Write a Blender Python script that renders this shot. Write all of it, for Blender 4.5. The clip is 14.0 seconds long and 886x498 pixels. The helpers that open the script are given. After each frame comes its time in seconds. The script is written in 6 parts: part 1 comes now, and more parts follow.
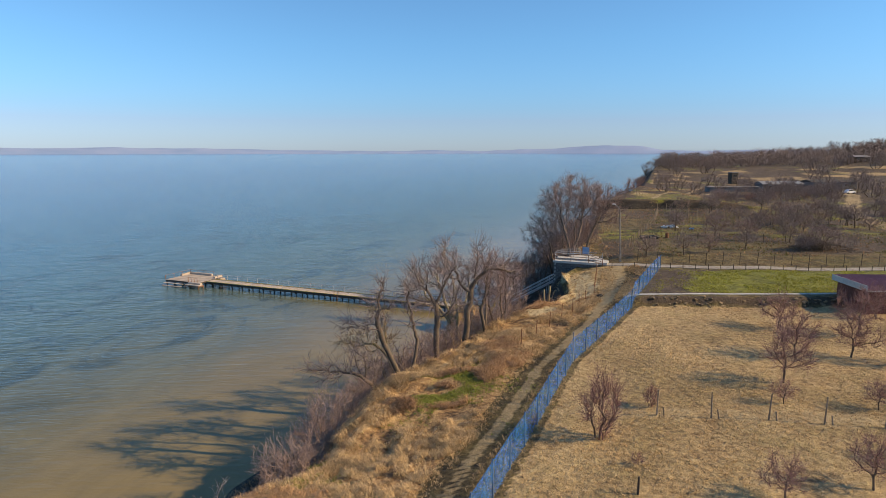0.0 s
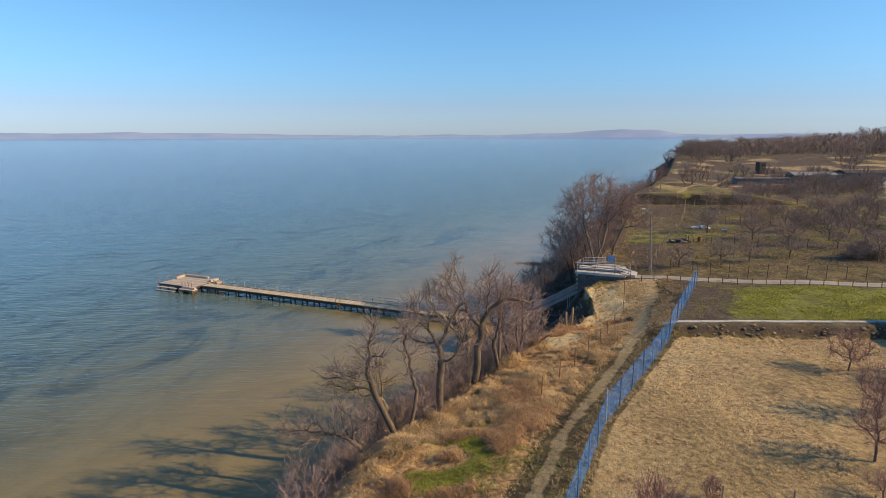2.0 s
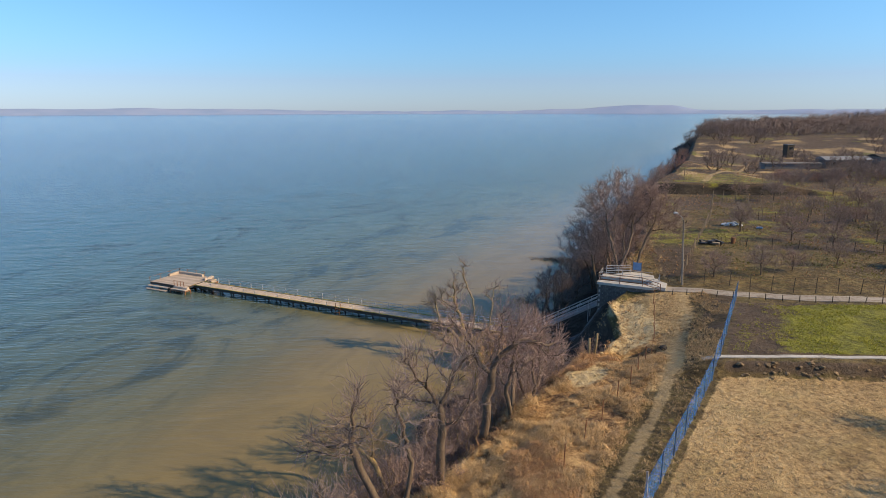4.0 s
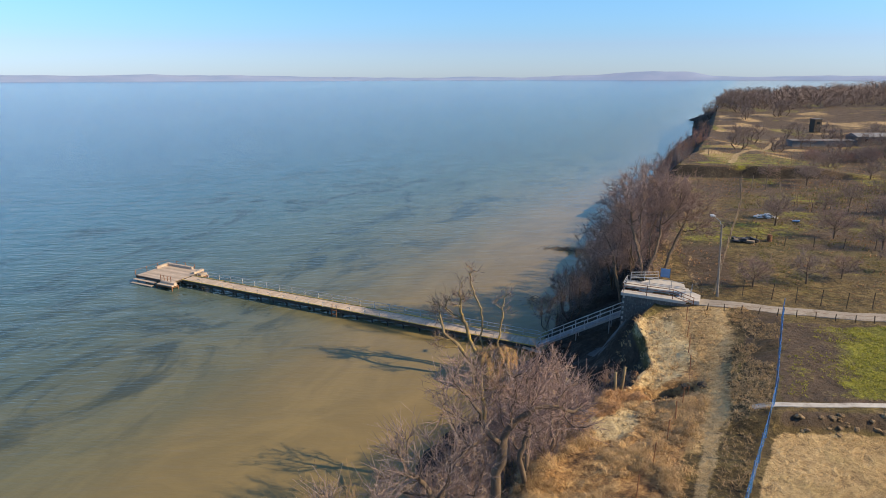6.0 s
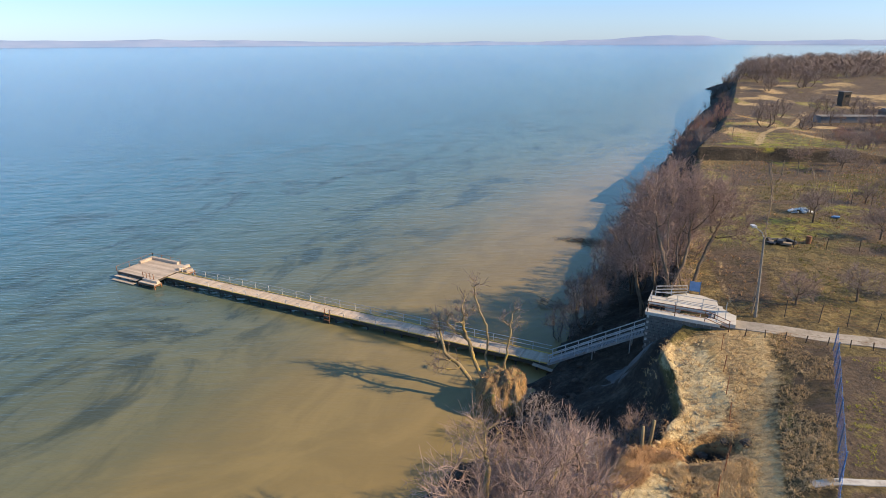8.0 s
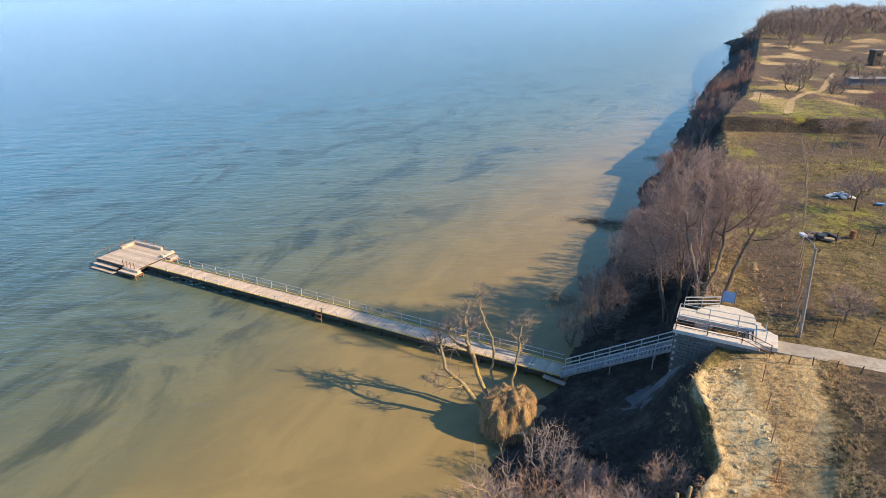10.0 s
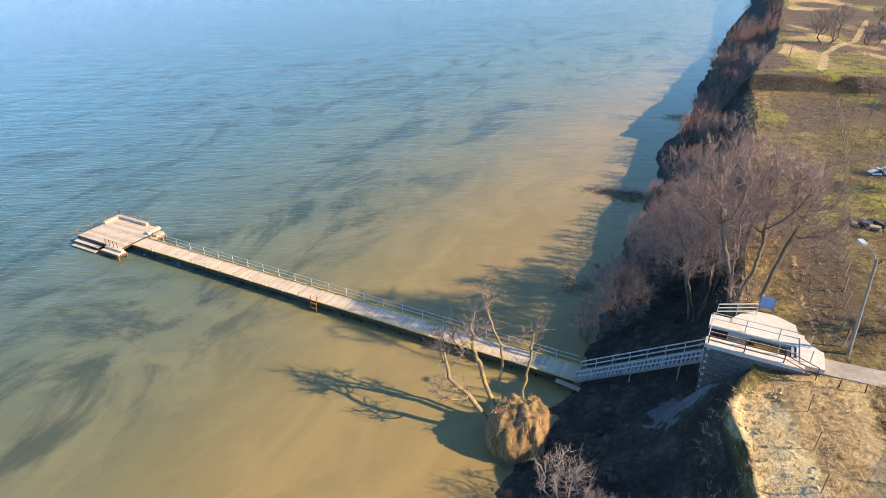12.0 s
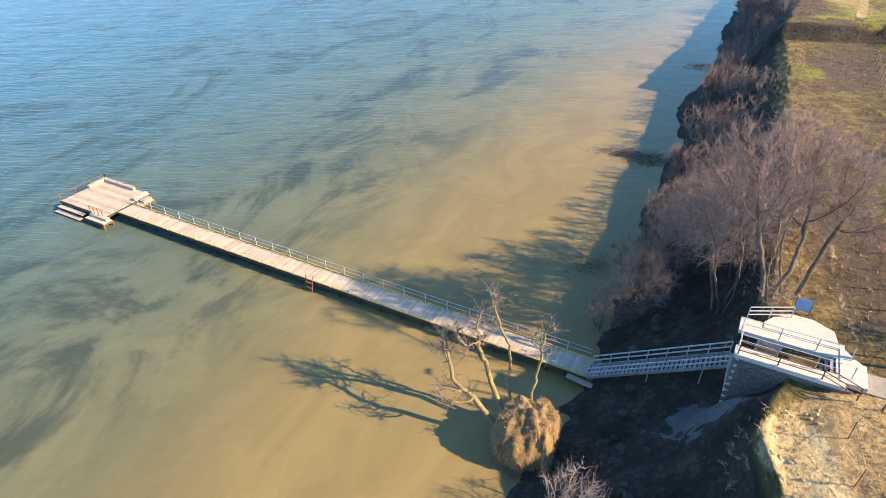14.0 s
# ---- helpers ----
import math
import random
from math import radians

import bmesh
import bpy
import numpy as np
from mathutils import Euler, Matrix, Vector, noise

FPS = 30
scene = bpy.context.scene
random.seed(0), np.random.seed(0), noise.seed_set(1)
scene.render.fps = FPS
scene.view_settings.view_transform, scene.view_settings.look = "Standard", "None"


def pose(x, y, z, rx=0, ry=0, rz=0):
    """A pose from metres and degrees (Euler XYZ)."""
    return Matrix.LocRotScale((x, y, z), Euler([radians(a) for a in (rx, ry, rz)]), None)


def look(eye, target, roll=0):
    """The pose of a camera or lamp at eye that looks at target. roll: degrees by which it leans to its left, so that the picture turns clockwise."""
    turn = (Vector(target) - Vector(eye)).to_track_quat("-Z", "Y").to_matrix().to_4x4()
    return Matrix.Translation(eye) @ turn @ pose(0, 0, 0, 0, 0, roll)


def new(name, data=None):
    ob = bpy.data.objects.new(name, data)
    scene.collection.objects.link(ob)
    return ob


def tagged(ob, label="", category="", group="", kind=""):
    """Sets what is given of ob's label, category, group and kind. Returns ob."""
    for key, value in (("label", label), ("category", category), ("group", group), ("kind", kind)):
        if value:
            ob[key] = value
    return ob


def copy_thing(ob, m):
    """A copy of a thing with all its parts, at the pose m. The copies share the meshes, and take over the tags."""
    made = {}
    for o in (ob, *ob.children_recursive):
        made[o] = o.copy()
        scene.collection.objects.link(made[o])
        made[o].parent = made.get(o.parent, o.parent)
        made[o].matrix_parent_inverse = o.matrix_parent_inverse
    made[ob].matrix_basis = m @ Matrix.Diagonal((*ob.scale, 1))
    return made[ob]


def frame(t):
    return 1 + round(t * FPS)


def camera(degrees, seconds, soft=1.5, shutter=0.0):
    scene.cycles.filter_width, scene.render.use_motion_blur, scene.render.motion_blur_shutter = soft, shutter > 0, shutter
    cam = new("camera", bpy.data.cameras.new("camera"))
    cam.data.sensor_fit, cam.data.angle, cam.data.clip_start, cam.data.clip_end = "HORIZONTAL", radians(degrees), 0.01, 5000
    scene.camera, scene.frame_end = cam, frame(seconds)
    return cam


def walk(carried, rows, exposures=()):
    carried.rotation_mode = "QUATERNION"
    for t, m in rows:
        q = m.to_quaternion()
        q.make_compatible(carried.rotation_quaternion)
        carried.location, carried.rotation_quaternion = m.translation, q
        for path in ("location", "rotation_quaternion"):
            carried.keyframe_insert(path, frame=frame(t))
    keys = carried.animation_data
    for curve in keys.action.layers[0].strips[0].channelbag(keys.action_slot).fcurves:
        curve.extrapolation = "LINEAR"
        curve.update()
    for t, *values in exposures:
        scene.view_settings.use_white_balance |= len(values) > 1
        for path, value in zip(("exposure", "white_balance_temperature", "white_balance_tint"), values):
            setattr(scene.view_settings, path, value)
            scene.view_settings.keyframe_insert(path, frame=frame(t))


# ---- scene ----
cam = camera(72.3, 14.0, 0.6)
PATH = [
    (0, (0.744, 0.939, 26.665), (0.739, 2.913, 26.343), 0.0),
    (0.5, (0.961, 3.189, 27.107), (0.945, 5.162, 26.778), 0.0),
    (1, (1.155, 5.536, 27.573), (1.125, 7.507, 27.236), -0.1),
    (1.5, (1.314, 7.655, 27.966), (1.272, 9.623, 27.614), -0.1),
    (2, (1.374, 9.927, 28.467), (1.321, 11.892, 28.095), -0.1),
    (2.5, (1.425, 11.977, 28.965), (1.364, 13.938, 28.575), -0.1),
    (3, (1.579, 14.163, 29.468), (1.506, 16.12, 29.061), -0.1),
    (5.5, (1.788, 24.638, 32.147), (1.672, 26.565, 31.624), -0.1),
    (6, (1.794, 26.94, 32.588), (1.671, 28.859, 32.039), -0.1),
    (6.5, (1.865, 29.01, 33.037), (1.734, 30.922, 32.464), -0.1),
    (7, (1.891, 31.195, 33.52), (1.754, 33.098, 32.921), -0.1),
    (7.5, (1.943, 33.193, 33.976), (1.8, 35.088, 33.352), -0.2),
    (8, (2.035, 35.448, 34.467), (1.885, 37.333, 33.816), -0.2),
    (10.5, (1.812, 45.473, 36.575), (1.64, 47.286, 35.748), -0.4),
    (11, (1.689, 47.355, 36.917), (1.513, 49.149, 36.051), -0.45),
    (11.5, (1.555, 49.064, 37.296), (1.377, 50.838, 36.39), -0.5),
    (12, (1.398, 50.726, 37.722), (1.218, 52.476, 36.77), -0.5),
    (12.5, (1.165, 52.374, 38.153), (0.985, 54.098, 37.154), -0.5),
    (13, (0.989, 53.91, 38.488), (0.809, 55.607, 37.444), -0.45),
    (13.5, (0.933, 55.35, 38.748), (0.748, 57.02, 37.662), -0.4),
    (14, (0.898, 56.743, 38.949), (0.71, 58.384, 37.821), -0.4),
]
EXPOSURES = [(0, 0.15, 6500, 10), (3, 0.16, 6500, 10), (6.5, 0.42, 6500, 10), (8, 0.59, 6500, 10), (10.5, 0.96, 6500, 10), (12, 1.16, 6550, 10), (14, 1.31, 6550, 10)]
walk(cam, [(t, look(eye, target, roll)) for t, eye, target, roll in PATH], EXPOSURES)

# ---- world and sun ----
SUN_EL = 31.0
SUN_FROM = Vector((1.0, -0.17, 0)).normalized()
world = bpy.data.worlds.new("sky")
scene.world = world
world.use_nodes = True
wn = world.node_tree
sky = wn.nodes.new("ShaderNodeTexSky")
sky.sky_type, sky.sun_disc = 'NISHITA', False
sky.sun_elevation = radians(SUN_EL)
sky.sun_rotation = math.atan2(SUN_FROM.x, SUN_FROM.y)
sky.air_density, sky.dust_density, sky.ozone_density, sky.altitude = 1.0, 0.2, 2.6, 0
bg = wn.nodes["Background"]
bg.inputs["Strength"].default_value = 0.098
tint = wn.nodes.new("ShaderNodeMix")
tint.data_type, tint.blend_type = "RGBA", "MULTIPLY"
tint.inputs["Factor"].default_value = 1.0
# clear azure above, a faint lavender haze where the sky itself turns pale
rgb = wn.nodes.new("ShaderNodeSeparateColor")
ratio = wn.nodes.new("ShaderNodeMath")
ratio.operation = "DIVIDE"
pale = wn.nodes.new("ShaderNodeMapRange")
pale.inputs["From Min"].default_value, pale.inputs["From Max"].default_value = 0.45, 0.95
hue = wn.nodes.new("ShaderNodeMix")
hue.data_type = "RGBA"
hue.inputs["A"].default_value, hue.inputs["B"].default_value = (0.59, 1.06, 1.47, 1), (0.66, 0.85, 1.25, 1)
wn.links.new(sky.outputs[0], rgb.inputs[0])
wn.links.new(rgb.outputs[0], ratio.inputs[0])
wn.links.new(rgb.outputs[2], ratio.inputs[1])
wn.links.new(ratio.outputs[0], pale.inputs["Value"])
wn.links.new(pale.outputs[0], hue.inputs["Factor"])
wn.links.new(hue.outputs["Result"], tint.inputs["B"])
haze = wn.nodes.new("ShaderNodeHueSaturation")
haze.inputs["Saturation"].default_value = 0.76
wn.links.new(sky.outputs[0], haze.inputs["Color"])
wn.links.new(haze.outputs[0], tint.inputs["A"])
wn.links.new(tint.outputs["Result"], bg.inputs["Color"])
sun = new("sun", bpy.data.lights.new("sun", "SUN"))
sun.data.energy, sun.data.angle, sun.data.color = 5.0, radians(0.55), (1.0, 0.75, 0.435)
sun_dir = Vector((SUN_FROM.x * math.cos(radians(SUN_EL)), SUN_FROM.y * math.cos(radians(SUN_EL)), math.sin(radians(SUN_EL))))
sun.matrix_world = look(sun_dir * 200, (0, 0, 0))


# ---- materials ----
class Nodes:
    """A small builder for node materials."""

    def __init__(self, name, rough=0.8, metal=0.0):
        self.mat = bpy.data.materials.new(name)
        self.mat.use_nodes = True
        self.t = self.mat.node_tree
        self.bsdf = self.t.nodes["Principled BSDF"]
        self.bsdf.inputs["Roughness"].default_value = rough
        self.bsdf.inputs["Metallic"].default_value = metal

    def node(self, kind, **props):
        n = self.t.nodes.new(kind)
        for key, value in props.items():
            setattr(n, key, value)
        return n

    def link(self, a, b):
        self.t.links.new(a, b)

    def coords(self, scale=(1, 1, 1), rot=(0, 0, 0)):
        geo = self.node("ShaderNodeNewGeometry")
        m = self.node("ShaderNodeMapping")
        m.inputs["Scale"].default_value = scale
        m.inputs["Rotation"].default_value = rot
        self.link(geo.outputs["Position"], m.inputs["Vector"])
        return m.outputs[0]

    def streak(self, along, across, degrees):
        """Coordinates for a pattern drawn out along a bearing of so many degrees from the x axis."""
        turned = self.coords((1, 1, 1), (0, 0, radians(-degrees)))
        m = self.node("ShaderNodeMapping")
        m.inputs["Scale"].default_value = (along, across, 1)
        self.link(turned, m.inputs["Vector"])
        return m.outputs[0]

    def noise(self, scale, detail=4.0, rough=0.6, vec=None, dist=0.0):
        n = self.node("ShaderNodeTexNoise")
        n.inputs["Scale"].default_value = scale
        n.inputs["Detail"].default_value = detail
        n.inputs["Roughness"].default_value = rough
        n.inputs["Distortion"].default_value = dist
        self.link(vec if vec is not None else self.coords(), n.inputs["Vector"])
        return n.outputs["Fac"]

    def ramp(self, fac, stops):
        r = self.node("ShaderNodeValToRGB")
        e = r.color_ramp.elements
        while len(e) < len(stops):
            e.new(0.5)
        for k, (p, c) in enumerate(stops):
            e[k].position = p
            e[k].color = (*c, 1) if len(c) == 3 else c
        self.link(fac, r.inputs["Fac"])
        return r.outputs["Color"]

    def mix(self, fac, a, b, blend="MIX"):
        m = self.node("ShaderNodeMix", data_type="RGBA", blend_type=blend)
        for socket, value in ((m.inputs["Factor"], fac), (m.inputs["A"], a), (m.inputs["B"], b)):
            if isinstance(value, (int, float)):
                socket.default_value = value
            elif isinstance(value, tuple):
                socket.default_value = (*value, 1)
            else:
                self.link(value, socket)
        return m.outputs["Result"]

    def math(self, op, a, b=0.0, c=0.0, clamp=False):
        m = self.node("ShaderNodeMath", operation=op, use_clamp=clamp)
        for socket, value in zip(m.inputs, (a, b, c)):
            if isinstance(value, (int, float)):
                socket.default_value = value
            else:
                self.link(value, socket)
        return m.outputs[0]

    def step(self, v, lo, hi):
        r = self.node("ShaderNodeMapRange", interpolation_type="SMOOTHSTEP")
        r.inputs["From Min"].default_value, r.inputs["From Max"].default_value = lo, hi
        self.link(v, r.inputs["Value"])
        return r.outputs["Result"]

    def attr(self, name):
        return self.node("ShaderNodeAttribute", attribute_name=name).outputs["Fac"]

    def color(self, c):
        self.link(c, self.bsdf.inputs["Base Color"])

    def bump(self, height, strength=0.5, distance=0.05):
        b = self.node("ShaderNodeBump")
        b.inputs["Strength"].default_value, b.inputs["Distance"].default_value = strength, distance
        self.link(height, b.inputs["Height"])
        self.link(b.outputs[0], self.bsdf.inputs["Normal"])


def surface(name, dark, light, scale, rough=0.8, metal=0.0, bump=0.3, depth=0.02, stretch=(1, 1, 1), island=0.0, stain=None):
    """A surface with grain at two scales, optional stains and a random shade for each loose piece."""
    n = Nodes(name, rough, metal)
    fine = n.noise(scale, 5, 0.65, n.coords(stretch))
    broad = n.noise(scale * 0.13, 3, 0.5)
    f = n.math("ADD", n.math("MULTIPLY", fine, 0.6), n.math("MULTIPLY", broad, 0.4))
    col = n.ramp(f, [(0.32, dark), (0.68, light)])
    if stain:
        col = n.mix(n.step(n.noise(scale * 0.3, 4, 0.7), 0.52, 0.68), col, stain)
    if island:
        geo = n.node("ShaderNodeNewGeometry")
        info = n.node("ShaderNodeObjectInfo")
        r = n.math("FRACT", n.math("ADD", geo.outputs["Random Per Island"], info.outputs["Random"]))
        hsv = n.node("ShaderNodeHueSaturation")
        n.link(n.math("ADD", 1 - island / 2, n.math("MULTIPLY", r, island)), hsv.inputs["Value"])
        n.link(col, hsv.inputs["Color"])
        col = hsv.outputs["Color"]
    n.color(col)
    n.bump(fine, bump, depth)
    return n.mat


bark = surface("bark", (0.06, 0.042, 0.03), (0.21, 0.15, 0.10), 6, 0.9, bump=0.6, depth=0.04, stretch=(1, 1, 0.3))
bark_lichen = surface("bark_lichen", (0.14, 0.10, 0.06), (0.36, 0.28, 0.15), 5, 0.9, bump=0.6, depth=0.04, stretch=(1, 1, 0.3), stain=(0.42, 0.30, 0.07))
twig_grey = surface("twig_grey", (0.15, 0.11, 0.095), (0.31, 0.235, 0.205), 1.2, 0.9, bump=0.1)
twig_mauve = surface("twig_mauve", (0.19, 0.125, 0.105), (0.40, 0.285, 0.24), 1.0, 0.9, bump=0.1)
twig_red = surface("twig_red", (0.20, 0.10, 0.085), (0.36, 0.20, 0.165), 1.5, 0.85, bump=0.1)
twig_tan = surface("twig_tan", (0.20, 0.13, 0.07), (0.40, 0.28, 0.15), 1.5, 0.9, bump=0.1)
twig_pale = surface("twig_pale", (0.26, 0.21, 0.19), (0.42, 0.35, 0.32), 1.5, 0.85, bump=0.1)
straw = surface("straw", (0.34, 0.22, 0.105), (0.66, 0.465, 0.24), 0.5, 0.9, bump=0.1, island=0.7)
wood_brown = surface("wood_brown", (0.17, 0.125, 0.105), (0.29, 0.22, 0.19), 0.4, 0.95, bump=0.1, island=0.15)
straw_red = surface("straw_red", (0.27, 0.15, 0.075), (0.53, 0.32, 0.16), 0.5, 0.9, bump=0.1, island=0.7)
blade_moss = surface("blade_moss", (0.13, 0.14, 0.018), (0.33, 0.34, 0.045), 0.6, 0.85, bump=0.1, island=0.7)
blade_olive = surface("blade_olive", (0.09, 0.082, 0.015), (0.24, 0.21, 0.05), 0.6, 0.85, bump=0.1, island=0.6)
blade_green = surface("blade_green", (0.19, 0.185, 0.015), (0.43, 0.405, 0.04), 0.6, 0.85, bump=0.1, island=0.6)
deck_wood = surface("deck_wood", (0.34, 0.265, 0.20), (0.56, 0.46, 0.365), 7, 0.85, bump=0.3, depth=0.01, stretch=(1, 1, 1), island=0.35)
old_wood = surface("old_wood", (0.16, 0.12, 0.08), (0.36, 0.28, 0.20), 9, 0.9, bump=0.4, depth=0.01, stretch=(1, 1, 0.2), island=0.3)
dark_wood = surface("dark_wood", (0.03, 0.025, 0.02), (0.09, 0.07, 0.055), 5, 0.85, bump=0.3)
grey_steel = surface("grey_steel", (0.22, 0.22, 0.23), (0.40, 0.40, 0.41), 6, 0.5, 0.3, bump=0.1, stain=(0.30, 0.20, 0.14))
white_steel = surface("white_steel", (0.38, 0.38, 0.39), (0.58, 0.58, 0.58), 6, 0.45, 0.1, bump=0.1, stain=(0.42, 0.34, 0.28))
rust_steel = surface("rust_steel", (0.13, 0.055, 0.028), (0.34, 0.16, 0.08), 8, 0.8, 0.2, bump=0.3)
yellow_paint = surface("yellow_paint", (0.42, 0.28, 0.05), (0.62, 0.44, 0.10), 5, 0.7, bump=0.2, stain=(0.30, 0.24, 0.17))
concrete = surface("concrete", (0.36, 0.34, 0.31), (0.58, 0.55, 0.50), 3, 0.9, bump=0.3, depth=0.02, stain=(0.30, 0.27, 0.24))
path_concrete = surface("path_concrete", (0.24, 0.205, 0.165), (0.42, 0.37, 0.305), 3, 0.9, bump=0.3, depth=0.02, stain=(0.22, 0.18, 0.13))
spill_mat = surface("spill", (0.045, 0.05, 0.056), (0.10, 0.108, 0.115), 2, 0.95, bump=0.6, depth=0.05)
pale_concrete = surface("pale_concrete", (0.40, 0.37, 0.33), (0.58, 0.545, 0.49), 2.5, 0.9, bump=0.3, depth=0.02, stain=(0.45, 0.41, 0.36))
# block tone lowered to hold part of the retaining wall's shade
block_wall_mat = surface("block_wall", (0.08, 0.075, 0.07), (0.19, 0.175, 0.16), 4, 0.92, bump=0.4, depth=0.03, island=0.25)
blue_steel = surface("blue_steel", (0.07, 0.11, 0.17), (0.13, 0.19, 0.27), 5, 0.5, 0.2, bump=0.1)
pole_concrete = surface("pole_concrete", (0.17, 0.14, 0.115), (0.32, 0.275, 0.23), 4, 0.9, bump=0.2)
roof_red = surface("roof_red", (0.10, 0.025, 0.03), (0.17, 0.05, 0.055), 3, 0.45, 0.1, bump=0.1)
wall_red = surface("wall_red", (0.10, 0.03, 0.02), (0.17, 0.06, 0.04), 3, 0.7, bump=0.2)
# earth clods, darkened along with the slope to carry its shade
clod = surface("clod", (0.03, 0.024, 0.018), (0.10, 0.08, 0.062), 1.6, 0.95, bump=0.9, depth=0.12, island=0.3)
sheet_white = surface("sheet_white", (0.55, 0.56, 0.57), (0.78, 0.79, 0.80), 3, 0.6, bump=0.2)
black_junk = surface("black_junk", (0.012, 0.012, 0.014), (0.05, 0.05, 0.055), 4, 0.6, bump=0.3)
slate = surface("slate", (0.26, 0.28, 0.31), (0.46, 0.48, 0.52), 2, 0.7, bump=0.3)
old_slate = surface("old_slate", (0.15, 0.155, 0.165), (0.30, 0.305, 0.32), 2, 0.8, bump=0.3)
far_wall = surface("far_wall", (0.10, 0.10, 0.11), (0.24, 0.23, 0.22), 0.8, 0.9, bump=0.2)
car_white = surface("car_white", (0.70, 0.71, 0.73), (0.80, 0.81, 0.82), 1, 0.25, bump=0.0)
dark_glass = surface("dark_glass", (0.015, 0.02, 0.025), (0.03, 0.035, 0.04), 2, 0.08, bump=0.0)
tyre_mat = surface("rubber", (0.012, 0.012, 0.012), (0.03, 0.03, 0.03), 6, 0.8, bump=0.2)
blue_tarp = surface("blue_tarp", (0.10, 0.22, 0.42), (0.20, 0.36, 0.60), 3, 0.45, bump=0.3)


def netting():
    """Blue woven netting that lets a little of the ground show through."""
    n = Nodes("blue_netting", 0.55)
    f = n.noise(1.3, 4, 0.6)
    n.color(n.ramp(f, [(0.3, (0.012, 0.11, 0.42)), (0.7, (0.05, 0.27, 0.72))]))
    weave = n.noise(14, 2, 0.5)
    n.link(n.math("MULTIPLY", n.step(weave, 0.30, 0.58), 0.48), n.bsdf.inputs["Alpha"])
    n.bump(weave, 0.3, 0.01)
    return n.mat


blue_net = netting()


def water_material():
    """Turbid shallow water: sand held in the shallows, green and then blue further out, over small wind ripples."""
    n = Nodes("lake_water", 0.10)
    geo = n.node("ShaderNodeNewGeometry")
    xyz = n.node("ShaderNodeSeparateXYZ")
    n.link(geo.outputs["Position"], xyz.inputs[0])
    x, y = xyz.outputs[0], xyz.outputs[1]
    off = n.math("MULTIPLY", n.math("ADD", n.math("MULTIPLY_ADD", y, -0.4, 36.0), x), -0.93)
    off = n.math("MULTIPLY_ADD", n.step(y, 165, 300), 24.0, off)
    swirl = n.noise(1.0, 5, 0.6, n.streak(0.012, 0.035, 70), 0.8)
    d = n.math("MULTIPLY_ADD", n.math("SUBTRACT", swirl, 0.5), 20.0, off)
    # the blue stops put part of the sky's reflection into the base colour
    col = n.ramp(n.math("DIVIDE", d, 500.0), [
        (0.0, (0.290, 0.210, 0.086)), (0.03, (0.252, 0.196, 0.084)), (0.05, (0.172, 0.166, 0.090)), (0.085, (0.105, 0.142, 0.104)), (0.14, (0.058, 0.132, 0.145)),
        (0.24, (0.024, 0.128, 0.205)), (0.5, (0.012, 0.108, 0.240)), (1.0, (0.008, 0.098, 0.260))])
    weed = n.noise(1.0, 8, 0.68, n.streak(0.034, 0.062, 64), 2.0)
    depth = n.math("MULTIPLY", n.step(d, 16, 34), n.math("SUBTRACT", 1.0, n.step(d, 90, 220)))
    weedy = n.math("MULTIPLY", n.math("MULTIPLY", n.step(weed, 0.47, 0.64), depth), 0.72)
    cloud = n.noise(1.0, 6, 0.66, n.streak(0.07, 0.11, 62), 1.6)
    col = n.mix(n.math("MULTIPLY", n.step(cloud, 0.35, 0.68), 0.5), n.mix(0.3, col, (0.05, 0.06, 0.05)), n.mix(0.12, col, (0.42, 0.34, 0.18)))
    col = n.mix(weedy, col, (0.030, 0.046, 0.042))
    n.color(col)
    ripple = n.noise(1.0, 3, 0.55, n.streak(0.30, 1.4, 6))
    chop = n.noise(1.0, 3, 0.6, n.streak(0.07, 0.30, 14))
    fine = n.noise(1.0, 2, 0.5, n.streak(0.8, 3.4, -4))
    lee = n.math("MULTIPLY_ADD", n.step(off, 0, 75), 0.75, 0.25)
    n.bump(n.math("MULTIPLY", lee, n.math("MULTIPLY_ADD", fine, 0.5, n.math("MULTIPLY_ADD", chop, 1.6, ripple))), 0.62, 0.25)
    n.bsdf.inputs["IOR"].default_value = 1.33
    n.bsdf.inputs["Specular IOR Level"].default_value = 0.30
    return n.mat


